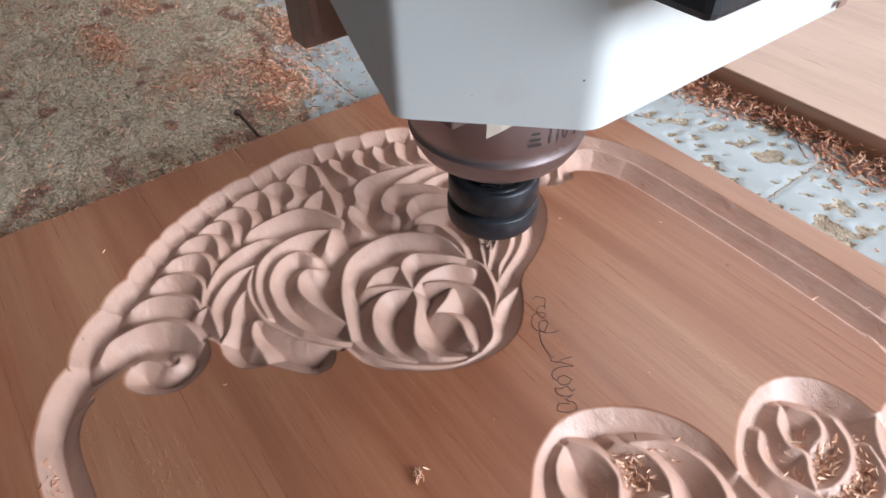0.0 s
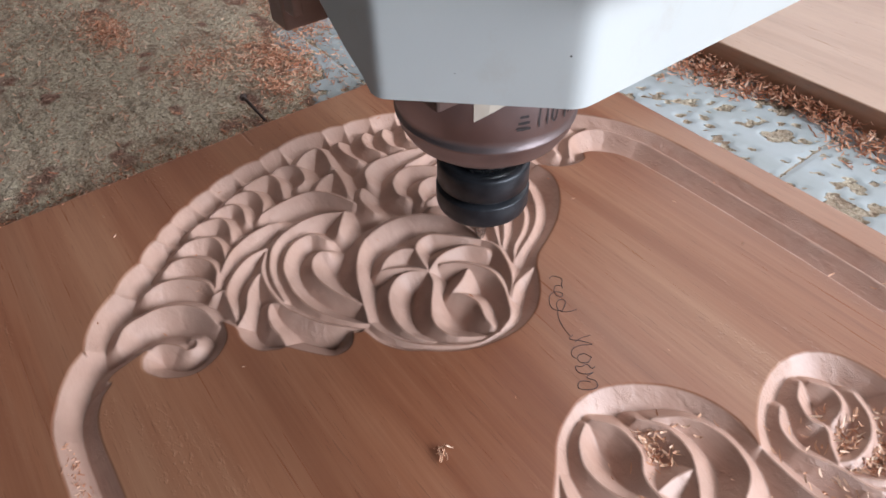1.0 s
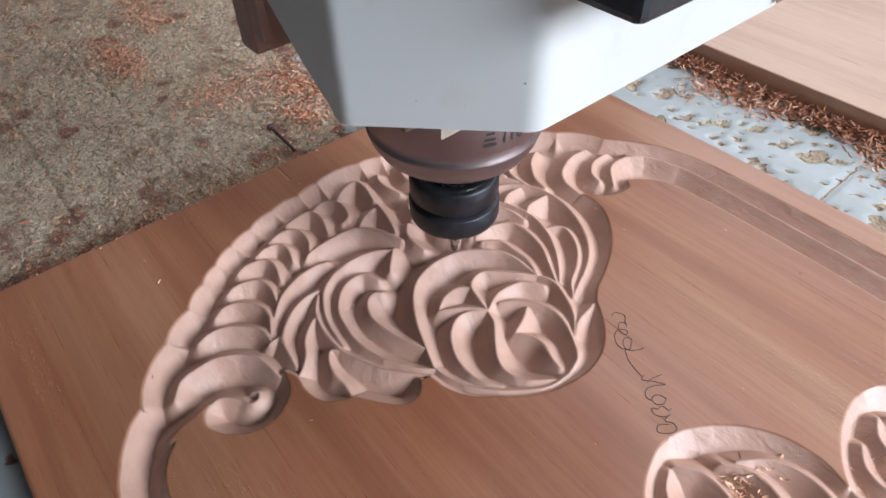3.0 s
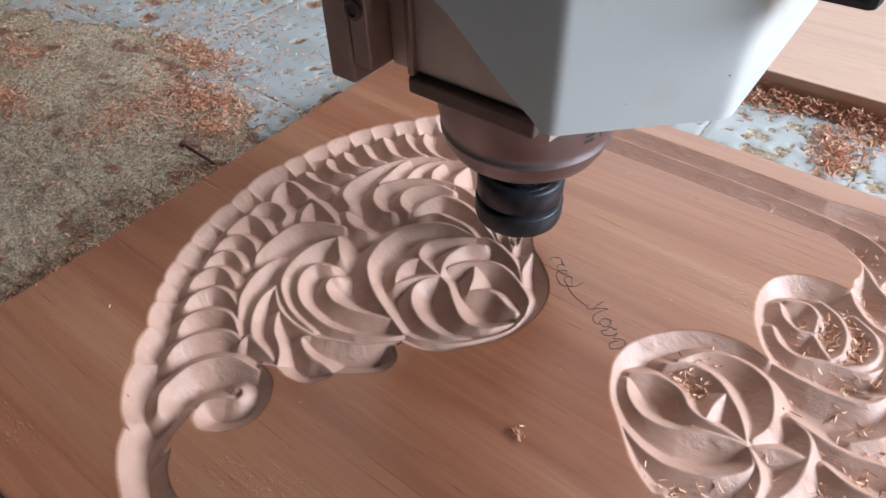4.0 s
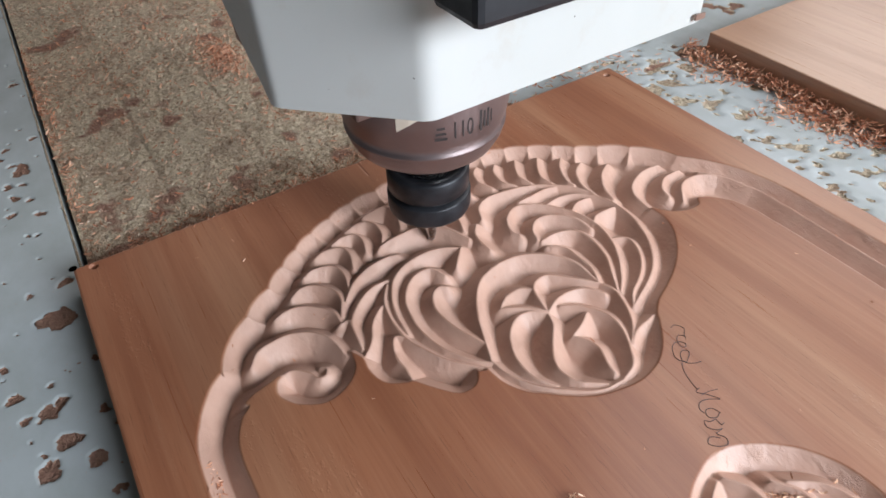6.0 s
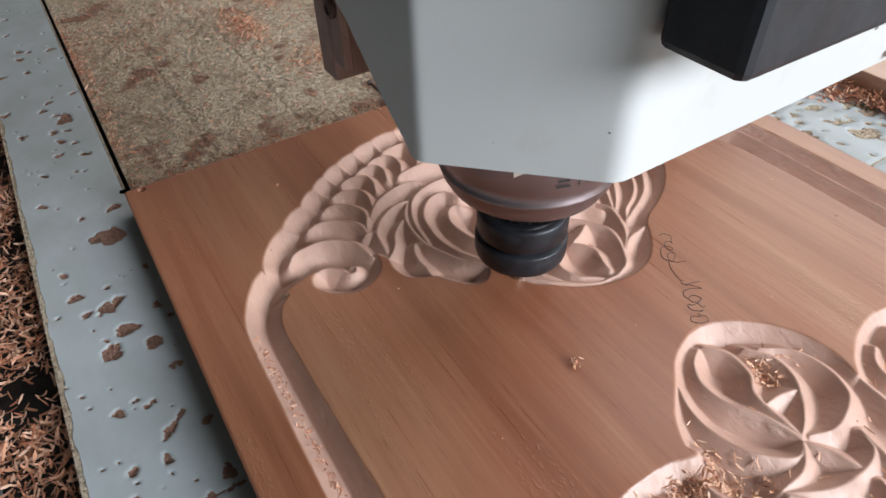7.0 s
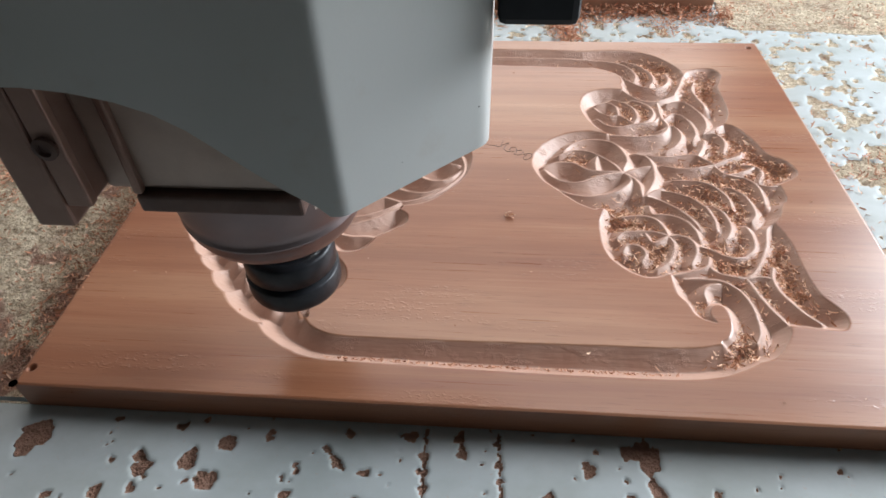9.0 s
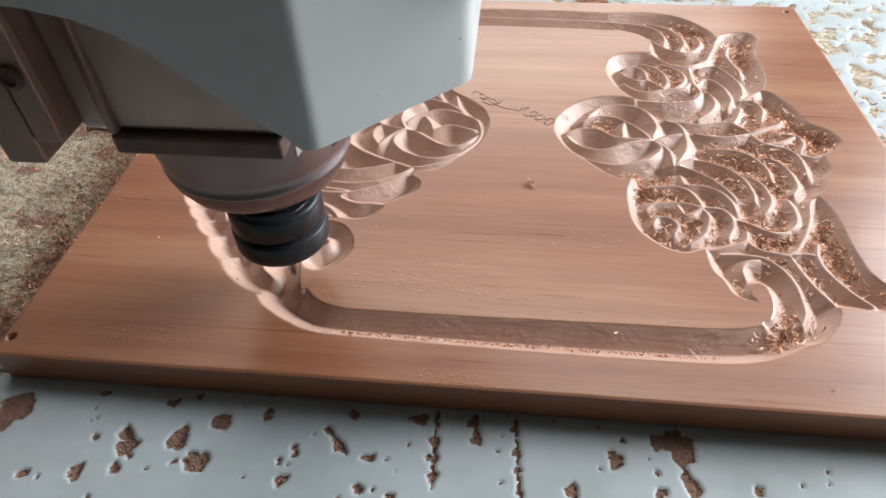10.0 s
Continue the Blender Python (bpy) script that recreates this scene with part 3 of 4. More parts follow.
def ridge_lower_petals():
    ridge(55.3, 135.2, 53.2, 142.2, 54.1, 149.0, 59.4, 152.3, 68.1, 151.8, 75.4, 148.0)
    ridge(60.3, 124.7, 58.4, 131.9, 60.0, 138.4, 66.7, 140.3, 76.1, 137.9)
    ridge(65.2, 112.1, 63.2, 118.8, 65.7, 127.5, 73.3, 129.2, 83.4, 126.5)
    ridge(74.9, 101.4, 72.7, 108.7, 76.3, 117.8, 85.0, 120.1, 97.1, 117.3)
    ridge(84.9, 90.4, 81.8, 96.9, 83.8, 104.1, 91.9, 110.3, 99.9, 111.1, 110.0, 106.6)
    ridge(93.7, 78.0, 91.9, 85.1, 93.9, 93.0, 100.1, 100.2, 106.3, 104.3, 114.6, 104.6)
    ridge(114.7, 58.0, 108.4, 63.6, 106.6, 70.6, 106.9, 80.8, 112.3, 90.4, 120.9, 95.9, 133.4, 97.9)
    ridge(48.9, 149.5, 47.9, 156.3, 48.2, 164.8, 56.6, 166.8, 69.6, 163.2)
    ridge(48.0, 166.3, 46.1, 174.1, 49.8, 180.1, 56.6, 181.5, 65.5, 178.7, 68.1, 172.8)
    ridge(48.4, 182.7, 43.7, 190.1, 42.5, 199.2, 51.0, 200.2, 62.8, 197.6)
    ridge(127.5, 67.0, 127.5, 73.6, 133.0, 79.5, 137.6, 81.6, 138.1, 85.2, 135.1, 86.9, 132.7, 85.2)


def ridge_upper_petals():
    ridge(44.9, 213.0, 50.8, 210.1, 59.6, 210.0, 67.7, 212.6)
    ridge(46.5, 230.8, 51.5, 225.6, 60.6, 223.4, 69.5, 227.1)
    ridge(50.4, 241.9, 57.6, 236.6, 68.1, 235.2, 74.5, 239.8)
    ridge(54.1, 255.1, 61.9, 250.0, 70.2, 246.8, 78.5, 249.2)
    ridge(59.9, 268.7, 68.9, 261.9, 78.1, 257.8, 85.6, 259.6)
    ridge(69.0, 280.3, 76.9, 273.3, 88.4, 268.5, 94.7, 269.4)
    ridge(79.7, 287.8, 86.1, 278.6, 97.9, 272.9, 111.0, 273.3)
    ridge(90.2, 300.5, 96.8, 289.7, 108.4, 281.3, 117.7, 279.7)
    ridge(109.0, 324.9, 108.9, 311.8, 114.2, 298.6, 122.0, 292.0, 131.3, 290.3, 137.3, 290.5)
    ridge(120.2, 331.2, 120.8, 318.6, 127.2, 309.8, 134.6, 307.8)
    ridge(138.1, 347.6, 131.3, 338.9, 129.4, 329.9, 131.5, 321.6, 138.8, 314.3, 142.6, 311.3)


def ridge_upper_leaf():
    ridge(89.1, 205.6, 80.1, 209.8, 75.8, 218.3, 76.2, 228.6, 79.1, 241.7, 85.2, 254.6, 95.5, 266.6, 106.1, 272.6)
    ridge(89.2, 231.4, 89.2, 239.1, 88.5, 251.6, 90.2, 259.4)
    ridge(112.3, 215.3, 106.5, 213.4, 97.4, 217.3, 92.1, 225.5, 93.5, 233.9, 102.1, 244.3, 116.3, 253.0, 130.5, 255.7, 144.0, 253.2, 156.6, 246.7, 166.9, 238.7, 173.6, 232.0)
    ridge(120.5, 221.1, 112.9, 223.6, 107.7, 230.5, 109.0, 239.9, 118.5, 249.0, 129.9, 251.0)
    ridge(122.6, 222.5, 122.8, 233.5, 127.8, 242.9, 138.1, 244.9, 151.3, 242.3, 162.9, 235.9, 172.9, 230.5)
    ridge(127.8, 221.8, 134.3, 228.6, 143.0, 229.8, 154.3, 229.7, 164.2, 226.3)
    ridge(99.9, 243.4, 99.2, 254.5, 103.1, 265.1, 115.0, 274.8, 132.0, 276.9, 148.6, 272.7, 163.4, 264.0, 174.3, 252.0, 184.4, 230.7)
    ridge(113.3, 251.6, 109.1, 258.8, 109.3, 268.2)
    ridge(128.4, 254.2, 123.7, 261.4, 123.7, 274.3)
    ridge(142.6, 255.2, 147.8, 261.8, 156.4, 260.2, 165.5, 254.1, 172.6, 245.4, 177.8, 236.0, 184.6, 229.8)
    ridge(75.8, 179.4, 71.2, 186.1, 69.0, 193.7)
    ridge(66.7, 197.3, 78.5, 195.2, 91.4, 191.6)
    ridge(91.1, 200.2, 97.9, 195.0, 105.2, 193.8, 112.4, 194.7)


def ridge_lower_leaf():
    ridge(79.2, 143.4, 76.1, 148.5, 74.6, 162.6, 76.1, 175.8, 83.6, 183.3, 98.8, 190.3)
    ridge(102.1, 112.7, 93.2, 121.7, 87.8, 133.2, 86.4, 143.8, 87.4, 150.7)
    ridge(137.8, 128.2, 123.4, 129.7, 112.6, 133.5, 103.2, 139.8, 97.3, 149.2, 95.2, 161.1, 96.7, 172.1, 102.2, 182.2)
    ridge(101.7, 182.9, 108.4, 176.5, 113.8, 172.0)
    ridge(114.6, 164.0, 106.8, 159.8, 106.5, 151.2, 111.3, 143.4, 118.8, 137.9, 126.9, 135.5, 139.2, 134.2, 154.1, 137.2, 167.6, 145.1, 173.9, 151.5)
    ridge(122.6, 160.4, 120.7, 156.8, 123.1, 151.8, 129.8, 148.0, 137.7, 147.4, 149.8, 149.9, 163.7, 155.9)
    ridge(127.3, 106.7, 119.0, 108.1, 112.2, 112.1, 105.5, 120.1, 101.9, 128.0, 101.2, 137.0)
    ridge(114.5, 129.8, 117.2, 123.6, 123.3, 116.9, 131.5, 112.3, 136.4, 107.8, 139.6, 103.1)
    ridge(141.1, 126.7, 136.5, 122.3, 141.1, 118.5, 148.5, 116.6, 155.6, 117.1, 163.9, 116.5)
    ridge(103.6, 135.6, 113.2, 128.9, 125.7, 125.7, 140.0, 126.0, 150.5, 129.7, 162.1, 135.9, 174.9, 147.4)
    ridge(114.7, 103.2, 115.2, 108.1, 123.0, 107.2, 133.7, 105.9)


def ridge_rose():
    ridge(173.3, 152.3, 158.9, 157.6, 146.4, 162.9, 134.2, 171.0, 127.1, 180.0, 124.1, 192.7, 126.2, 206.6, 134.1, 218.6, 145.1, 225.4, 158.4, 226.4, 164.2, 226.3)
    ridge(164.0, 192.4, 154.7, 194.0, 148.3, 196.1, 144.9, 201.0, 145.1, 207.6, 151.8, 215.0, 164.2, 226.3)
    ridge(149.9, 174.1, 145.2, 181.2, 144.6, 189.7, 149.3, 196.3)
    ridge(164.2, 192.1, 156.5, 184.7, 149.9, 174.1)
    ridge(164.7, 191.5, 159.8, 184.8, 159.1, 177.6, 163.6, 170.1, 170.9, 165.1, 180.4, 162.0, 191.1, 162.8, 199.9, 168.0)
    ridge(165.1, 191.8, 172.1, 189.2, 179.0, 183.3, 187.4, 176.9, 195.3, 174.7, 204.0, 177.9, 211.6, 187.6)
    ridge(164.5, 192.7, 160.7, 200.7, 160.1, 208.4, 162.9, 217.3, 170.8, 223.9)
    ridge(164.2, 226.3, 172.1, 228.9, 183.3, 225.9, 193.4, 220.3, 202.3, 210.8)
    ridge(182.7, 192.4, 179.6, 200.3, 175.5, 207.5)
    ridge(164.6, 199.7, 171.0, 208.0, 181.8, 214.8, 191.9, 214.6, 203.2, 209.3, 210.5, 203.8, 213.4, 195.7)
    ridge(183.3, 192.8, 190.1, 196.9, 196.0, 197.7, 203.0, 195.1, 209.0, 194.5)
    ridge(173.3, 152.3, 183.2, 154.1, 194.4, 160.3, 205.2, 171.4, 212.7, 183.3, 213.8, 195.1)
    ridge(194.4, 235.4, 196.7, 220.3, 201.8, 212.7)


def ridge_blossom():
    ridge(282.6, 213.9, 291.5, 224.6, 305.0, 229.0, 317.9, 225.4, 323.5, 215.7, 325.4, 204.4, 321.7, 193.9)
    ridge(279.2, 208.8, 289.4, 214.6, 300.5, 213.4, 309.3, 206.7, 316.0, 198.9, 320.4, 191.1)
    ridge(268.2, 194.5, 278.0, 200.0, 289.0, 198.9, 296.0, 192.9, 303.8, 191.0, 320.7, 191.1)
    ridge(268.2, 191.1, 272.6, 183.4, 281.4, 177.9, 293.7, 178.7, 306.3, 185.8, 320.7, 190.6)
    ridge(276.1, 169.0, 286.4, 164.1, 298.2, 162.8, 312.0, 167.3, 321.1, 174.8, 325.2, 182.5, 322.0, 189.6)
    ridge(322.7, 189.2, 329.4, 178.8, 330.3, 164.8)
    ridge(333.4, 212.1, 339.5, 208.7, 342.0, 198.8, 341.1, 185.2, 337.1, 174.5, 331.4, 165.4)
    ridge(322.7, 189.7, 331.7, 195.0, 341.2, 198.2)
    ridge(305.8, 209.2, 303.5, 200.4, 303.1, 191.5)


def ridge_sprays():
    ridge(348.0, 199.4, 358.1, 196.1, 370.3, 196.9, 383.3, 201.5)
    ridge(383.3, 201.5, 386.7, 192.7, 392.8, 189.1, 400.5, 186.3, 405.5, 179.3, 406.4, 169.6, 405.9, 161.0)
    ridge(352.7, 182.8, 364.6, 182.5, 374.2, 180.0, 379.7, 174.1, 383.8, 164.8, 384.3, 156.4)
    ridge(342.8, 171.6, 352.4, 168.7, 361.4, 163.3, 368.0, 154.6, 370.6, 142.7, 370.1, 135.3)
    ridge(332.0, 165.5, 341.4, 160.2, 350.1, 152.7, 355.4, 145.5, 359.7, 137.1)
    ridge(332.6, 155.4, 333.9, 146.8, 342.8, 146.4, 351.7, 142.0, 356.7, 133.8, 357.9, 126.3)
    ridge(386.3, 177.2, 391.1, 173.3, 395.2, 167.0, 397.1, 156.8, 396.7, 148.7, 392.9, 143.0)
    ridge(372.7, 157.4, 377.5, 149.3, 379.0, 138.0, 376.8, 130.5, 372.7, 124.7)
    ridge(388.2, 138.1, 389.3, 129.8, 388.9, 121.7, 386.0, 115.4, 380.6, 110.5)
    ridge(357.7, 118.2, 363.4, 114.8, 369.0, 110.8, 376.0, 109.2, 381.5, 110.6)
    ridge(358.0, 102.6, 360.8, 97.4, 367.3, 94.5, 376.9, 93.5)
    ridge(332.0, 165.0, 337.5, 169.5, 344.7, 173.3)
    ridge(376.9, 93.5, 383.9, 100.0, 394.0, 118.3, 399.6, 135.2, 405.6, 140.9)


def ridge_top_scroll():
    ridge(320.2, 350.8, 333.5, 346.6, 343.9, 338.8, 347.9, 325.7, 345.8, 314.1)
    ridge(340.6, 350.8, 353.0, 341.4, 360.4, 329.3, 361.4, 317.2, 357.0, 308.8)
    ridge(325.6, 331.2, 335.9, 323.0, 343.6, 313.1, 350.5, 306.7, 360.3, 304.5, 369.3, 310.0, 373.7, 319.9, 373.4, 329.7)
    ridge(334.1, 302.8, 338.3, 294.0, 345.7, 285.8, 354.7, 283.0, 363.2, 286.0, 373.6, 293.6)
    ridge(373.6, 293.6, 381.2, 311.1, 386.9, 326.0)
    ridge(393.7, 316.2, 388.9, 302.6, 390.7, 289.3, 393.7, 279.6)
    ridge(365.8, 281.9, 377.0, 284.4, 384.4, 275.8, 389.1, 262.6, 389.0, 249.4, 385.0, 240.2)
    ridge(359.5, 258.3, 368.3, 266.0, 375.4, 261.2, 378.6, 250.3, 378.9, 238.9, 375.2, 230.0)
    ridge(355.5, 242.9, 363.9, 248.9, 367.6, 242.8, 367.6, 233.5, 362.5, 223.9, 353.7, 215.3)
    ridge(402.4, 252.7, 393.4, 245.4, 386.2, 240.3)


def ridge_bud():
    ridge(308.9, 274.2, 312.9, 266.1, 320.6, 261.3, 326.6, 262.6, 332.0, 257.0, 337.5, 252.8)
    ridge(311.5, 277.4, 319.9, 280.4, 325.7, 275.8, 326.9, 266.8)
    ridge(325.2, 286.0, 334.2, 280.3, 339.4, 271.5, 340.2, 259.8, 337.2, 253.5)
    ridge(340.0, 285.9, 350.1, 278.2, 353.3, 267.9, 350.2, 258.8, 343.3, 252.7)
    ridge(310.4, 257.6, 315.8, 249.4, 325.3, 246.4, 337.3, 250.8, 351.2, 254.2, 357.3, 262.9)
    ridge(314.9, 236.3, 328.1, 234.5, 341.3, 234.5, 354.9, 238.4, 360.8, 248.6, 358.0, 261.6, 358.7, 282.6)
    ridge(331.7, 213.1, 351.1, 209.3, 371.2, 212.5, 377.6, 208.6, 384.2, 202.7)
    ridge(383.8, 231.5, 379.2, 219.7, 374.5, 211.1)
    ridge(386.9, 240.4, 392.3, 239.7, 395.9, 235.1, 396.7, 226.8, 393.1, 215.9)
    ridge(384.0, 201.5, 395.0, 208.2, 402.9, 212.4, 406.2, 217.8)
    ridge(386.9, 190.1, 398.5, 192.4, 411.2, 200.6)
    ridge(403.1, 202.4, 411.0, 199.5, 412.4, 192.8, 408.2, 183.6)
    ridge(403.0, 182.5, 411.9, 178.5, 420.2, 179.4)


def ridge_lower_bloom():
    ridge(315.2, 143.4, 326.6, 144.6, 334.3, 141.8, 338.2, 134.8, 340.1, 127.7)
    ridge(309.0, 123.8, 314.1, 128.6, 325.2, 130.3, 332.9, 129.9, 339.7, 127.7)
    ridge(326.6, 128.7, 328.8, 121.0, 333.4, 121.1, 339.7, 127.2)
    ridge(311.2, 112.1, 314.7, 117.4, 321.3, 116.5, 323.8, 110.3, 321.1, 104.2)
    ridge(339.9, 126.8, 341.8, 120.4, 340.1, 112.2, 335.8, 103.9, 328.2, 97.0)
    ridge(340.0, 127.3, 346.5, 127.6, 351.6, 124.8, 354.0, 118.9, 353.1, 111.7, 348.9, 103.5)
    ridge(334.7, 93.3, 344.8, 95.6, 356.5, 101.0, 360.1, 109.8)


def ridge_lower_scroll():
    ridge(342.7, 91.3, 354.0, 91.2, 363.5, 89.4, 370.4, 82.6, 373.7, 73.0, 374.2, 63.5, 373.4, 54.2, 370.0, 47.1)
    ridge(350.9, 74.9, 350.8, 80.3, 353.9, 85.5, 361.1, 88.4)
    ridge(376.9, 93.5, 378.8, 83.6, 381.9, 73.9, 385.3, 66.3, 389.9, 58.6)
    ridge(393.9, 103.0, 390.8, 93.6, 391.3, 85.0, 394.6, 77.0, 400.0, 68.1, 406.4, 62.0)
    ridge(378.2, 93.3, 384.1, 94.6, 390.8, 93.6)


def edge_lower_rail():
    return [
        run(133.2, 50.0, 135.0, 50.5, 141.0, 44.5, 153.5, 40.0, 181.0, 39.4, 234.7, 39.7, 287.0, 40.6, 332.9, 41.4, 352.0, 45.0),
        run(385.2, 49.6, 375.9, 39.7, 365.1, 32.0, 348.6, 24.6, 328.8, 21.6, 285.0, 21.0, 235.1, 21.4, 183.5, 22.7, 146.3, 24.2, 130.0, 29.5, 117.0, 37.5, 109.8, 45.9),
    ]


def edge_upper_rail():
    return [
        run(165.0, 367.7, 172.0, 368.5, 190.0, 369.0, 230.0, 369.0, 275.0, 368.3, 312.0, 366.0),
        run(312.0, 335.5, 275.0, 337.2, 240.0, 338.0, 207.0, 338.0, 172.0, 336.8, 165.0, 335.2),
    ]


def carve():
    """Sink every enclosed part with a pointed cutter: the depth grows with the distance from the nearest edge."""
    loops = [np.concatenate(e()) for e in (edge_scalloped_wreath, edge_blossom_spray, edge_lower_rail, edge_upper_rail)]
    masks = [inside(p) for p in loops]
    for k, loop in enumerate(loops):
        i = np.clip(np.searchsorted(bxs, loop[:, 0] / 1000), 0, len(bxs) - 1)
        j = np.clip(np.searchsorted(bys, loop[:, 1] / 1000), 0, len(bys) - 1)
        free = np.ones(len(loop), bool)
        for other, mask in enumerate(masks):
            if other != k:
                free &= ~mask[j, i]
        draw_edge(loop[free], 0.0)
    for line in SEPARATORS:
        draw_edge(line, np.linspace(1.0, 7.0, len(line)))
    ridge_lower_petals()
    ridge_upper_petals()
    ridge_upper_leaf()
    ridge_lower_leaf()
    ridge_rose()
    ridge_blossom()
    ridge_sprays()
    ridge_top_scroll()
    ridge_bud()
    ridge_lower_bloom()
    ridge_lower_scroll()
    ridge(128.0, 340.0, 140.0, 347.9, 154.0, 352.1, 168.0, 354.4, 231.0, 354.0, 294.0, 353.0, 321.0, 350.8)
    cleared = masks[0] | masks[1] | masks[2] | masks[3]
    shaky = away + 0.22 * (value_noise(mx, my, 4.0, 91, 2) - 0.5)
    deep = 0.86 * np.clip(shaky, 0, None)
    deep = np.where(deep > 7.0, 7.0 + 1.9 * np.tanh((deep - 7.0) / 1.9), deep)
    relief[:] = np.where(cleared, -deep, 0.0)


carve()
# screw holes near the corners
for hx, hy in ((3.9, 10.0), (8.3, 376.3), (452, 376), (452, 9)):
    hr = np.hypot(mx - hx, my - hy)
    relief[:] = np.minimum(relief, -9.0 * (1 - step(hr, 1.6, 2.3)))
# open joint between two staves, at the west end only
joint = np.exp(-((my - 170.5 + 0.012 * mx) / 0.5) ** 2) * (mx < 17)
relief -= 0.5 * joint
# low mounds left by the planer
relief += 0.10 * (value_noise(mx, my, 60, 71, 2) - 0.5)
edge_fall = np.minimum(np.minimum(mx, BX * 1000 - mx), np.minimum(my, BY * 1000 - my))
relief -= 0.5 * (1 - step(edge_fall, 0.0, 1.2))
cut = np.clip((-relief - 0.25) / 0.5, 0, 1) * step(edge_fall, 2.0, 4.0)
carved = height_sheet("carved_board", bxs, bys, TOP + relief / 1000, 0.0004, WOOD, {"cut": cut})
tagged(carved, "reddish hardwood board with freshly routed floral relief", "wooden board")


def blank_board():
    bm = box(0.004, 0.4515, 0.494, 0.80, 0.0004, 0.0184, 0.0012)
    ob = mesh_object("blank_board", bm, WOOD_PLAIN)
    return tagged(ob, "uncarved tan hardwood board lying on the worn bed", "wooden board")


board2 = blank_board()
for hx, hy in ((0.4455, 0.501), (0.012, 0.503)):
    part("screw_hole", lathe([(0.0, 0.01842), (0.0022, 0.01845), (0.0022, 0.0186), (0.0, 0.0186)], 16), DARKSLOT, board2, "dark screw hole")


# ---------------- pen writing ----------------
def pen_writing():
    curve = bpy.data.curves.new("writing", "CURVE")
    curve.dimensions, curve.bevel_depth, curve.bevel_resolution = "3D", 0.00017, 1
    def stroke(*xy):
        p = spline(list(zip(xy[::2], xy[1::2])), 22)
        sp = curve.splines.new("POLY")
        sp.points.add(len(p) - 1)
        for q, (x, y) in zip(sp.points, p):
            q.co = (x / 1000, y / 1000, TOP + 0.0001, 1)

    stroke(205.2, 232.9, 205.0, 235.8, 208.5, 237.8, 210.2, 236.8, 211.5, 235.0, 213.5, 233.8)
    stroke(212.7, 234.6, 210.2, 232.8, 212.1, 229.6, 214.7, 228.6, 216.8, 229.4, 215.9, 231.6, 213.2, 230.2, 212.6, 227.0, 215.0, 223.6, 219.4, 221.6, 223.0, 224.0)
    stroke(223.0, 224.2, 220.0, 229.2, 217.4, 227.6, 219.0, 224.4, 222.6, 223.2, 225.4, 226.6, 226.3, 229.7)
    stroke(220.6, 223.6, 225.0, 219.8, 230.2, 217.7, 235.2, 216.8)
    stroke(235.4, 218.0, 236.2, 215.3, 240.0, 218.5, 244.0, 221.0)
    stroke(240.2, 224.0, 238.8, 219.5, 238.6, 215.8)
    stroke(244.2, 220.8, 241.5, 216.8, 240.6, 212.8, 242.6, 210.0, 245.2, 210.0)
    stroke(248.8, 215.7, 245.4, 214.6, 244.6, 211.6, 247.2, 210.0, 249.4, 212.6, 248.6, 215.4)
    stroke(252.6, 213.4, 252.8, 211.6, 249.8, 211.6, 249.2, 208.6, 247.4, 207.4, 250.2, 205.8, 253.2, 208.0, 254.2, 210.6)
    stroke(254.2, 210.6, 254.4, 206.6, 257.6, 208.4, 260.2, 206.6, 258.6, 202.6, 255.6, 200.4, 254.0, 203.4, 256.6, 206.4)
    ob = new("handwriting", curve)
    ob.data.materials.append(INK)
    return tagged(ob, "black pen handwriting across the plain board face", "handwriting")


pen_writing()


# ---------------- nail ----------------
def nail():
    bm = lathe([(0.0009, 0.0), (0.0011, 0.002), (0.0011, 0.030), (0.0012, 0.0306), (0.0026, 0.0310), (0.0027, 0.0320), (0.0018, 0.0324)], 14)
    ob = mesh_object("nail", bm, NAIL, smooth=False)
    ob.matrix_world = pose(-0.0285, 0.1975, 0.0006, 0, -83, 2)
    return tagged(ob, "dark bent iron nail lying beside the board", "nail")


nail()


# ---------------- shavings ----------------
def shavings(name, spots, label, size=1.0, seed=1, material=SHAVE):
    """Curled slivers of wood, one joined pile; spots are (x, y, z) with a small scatter."""
    rng = np.random.RandomState(seed)
    verts, faces = [], []
    for x, y, z in spots:
        ln, wd = rng.uniform(0.0025, 0.0075) * size, rng.uniform(0.0003, 0.0008) * size
        curl, turn, tilt = rng.uniform(-2.2, 2.2), rng.uniform(0, 6.28), rng.uniform(-0.5, 0.5)
        n, base = 4, len(verts)
        rot = Euler((rng.uniform(-0.6, 0.6), tilt, turn)).to_matrix()
        pts = []
        for k in range(n):
            u = k / (n - 1) - 0.5
            a = curl * u
            c = Vector((ln * math.sin(a) / curl if abs(curl) > 0.1 else ln * u, 0, ln * (1 - math.cos(a)) / abs(curl) if abs(curl) > 0.1 else 0))
            w = wd * (1 - 1.2 * abs(u))
            pts += [rot @ (c + Vector((0, -w, 0))), rot @ (c + Vector((0, w, 0.0003)))]
        low = min(p.z for p in pts)
        verts += [(p.x + x, p.y + y, p.z - low + z) for p in pts]
        faces += [(base + 2 * k, base + 2 * k + 2, base + 2 * k + 3, base + 2 * k + 1) for k in range(n - 1)]
    me = bpy.data.meshes.new(name)
    me.from_pydata(verts, [], faces)
    me.materials.append(material)
    return tagged(new(name, me), label, "wood shavings", kind="stuff")


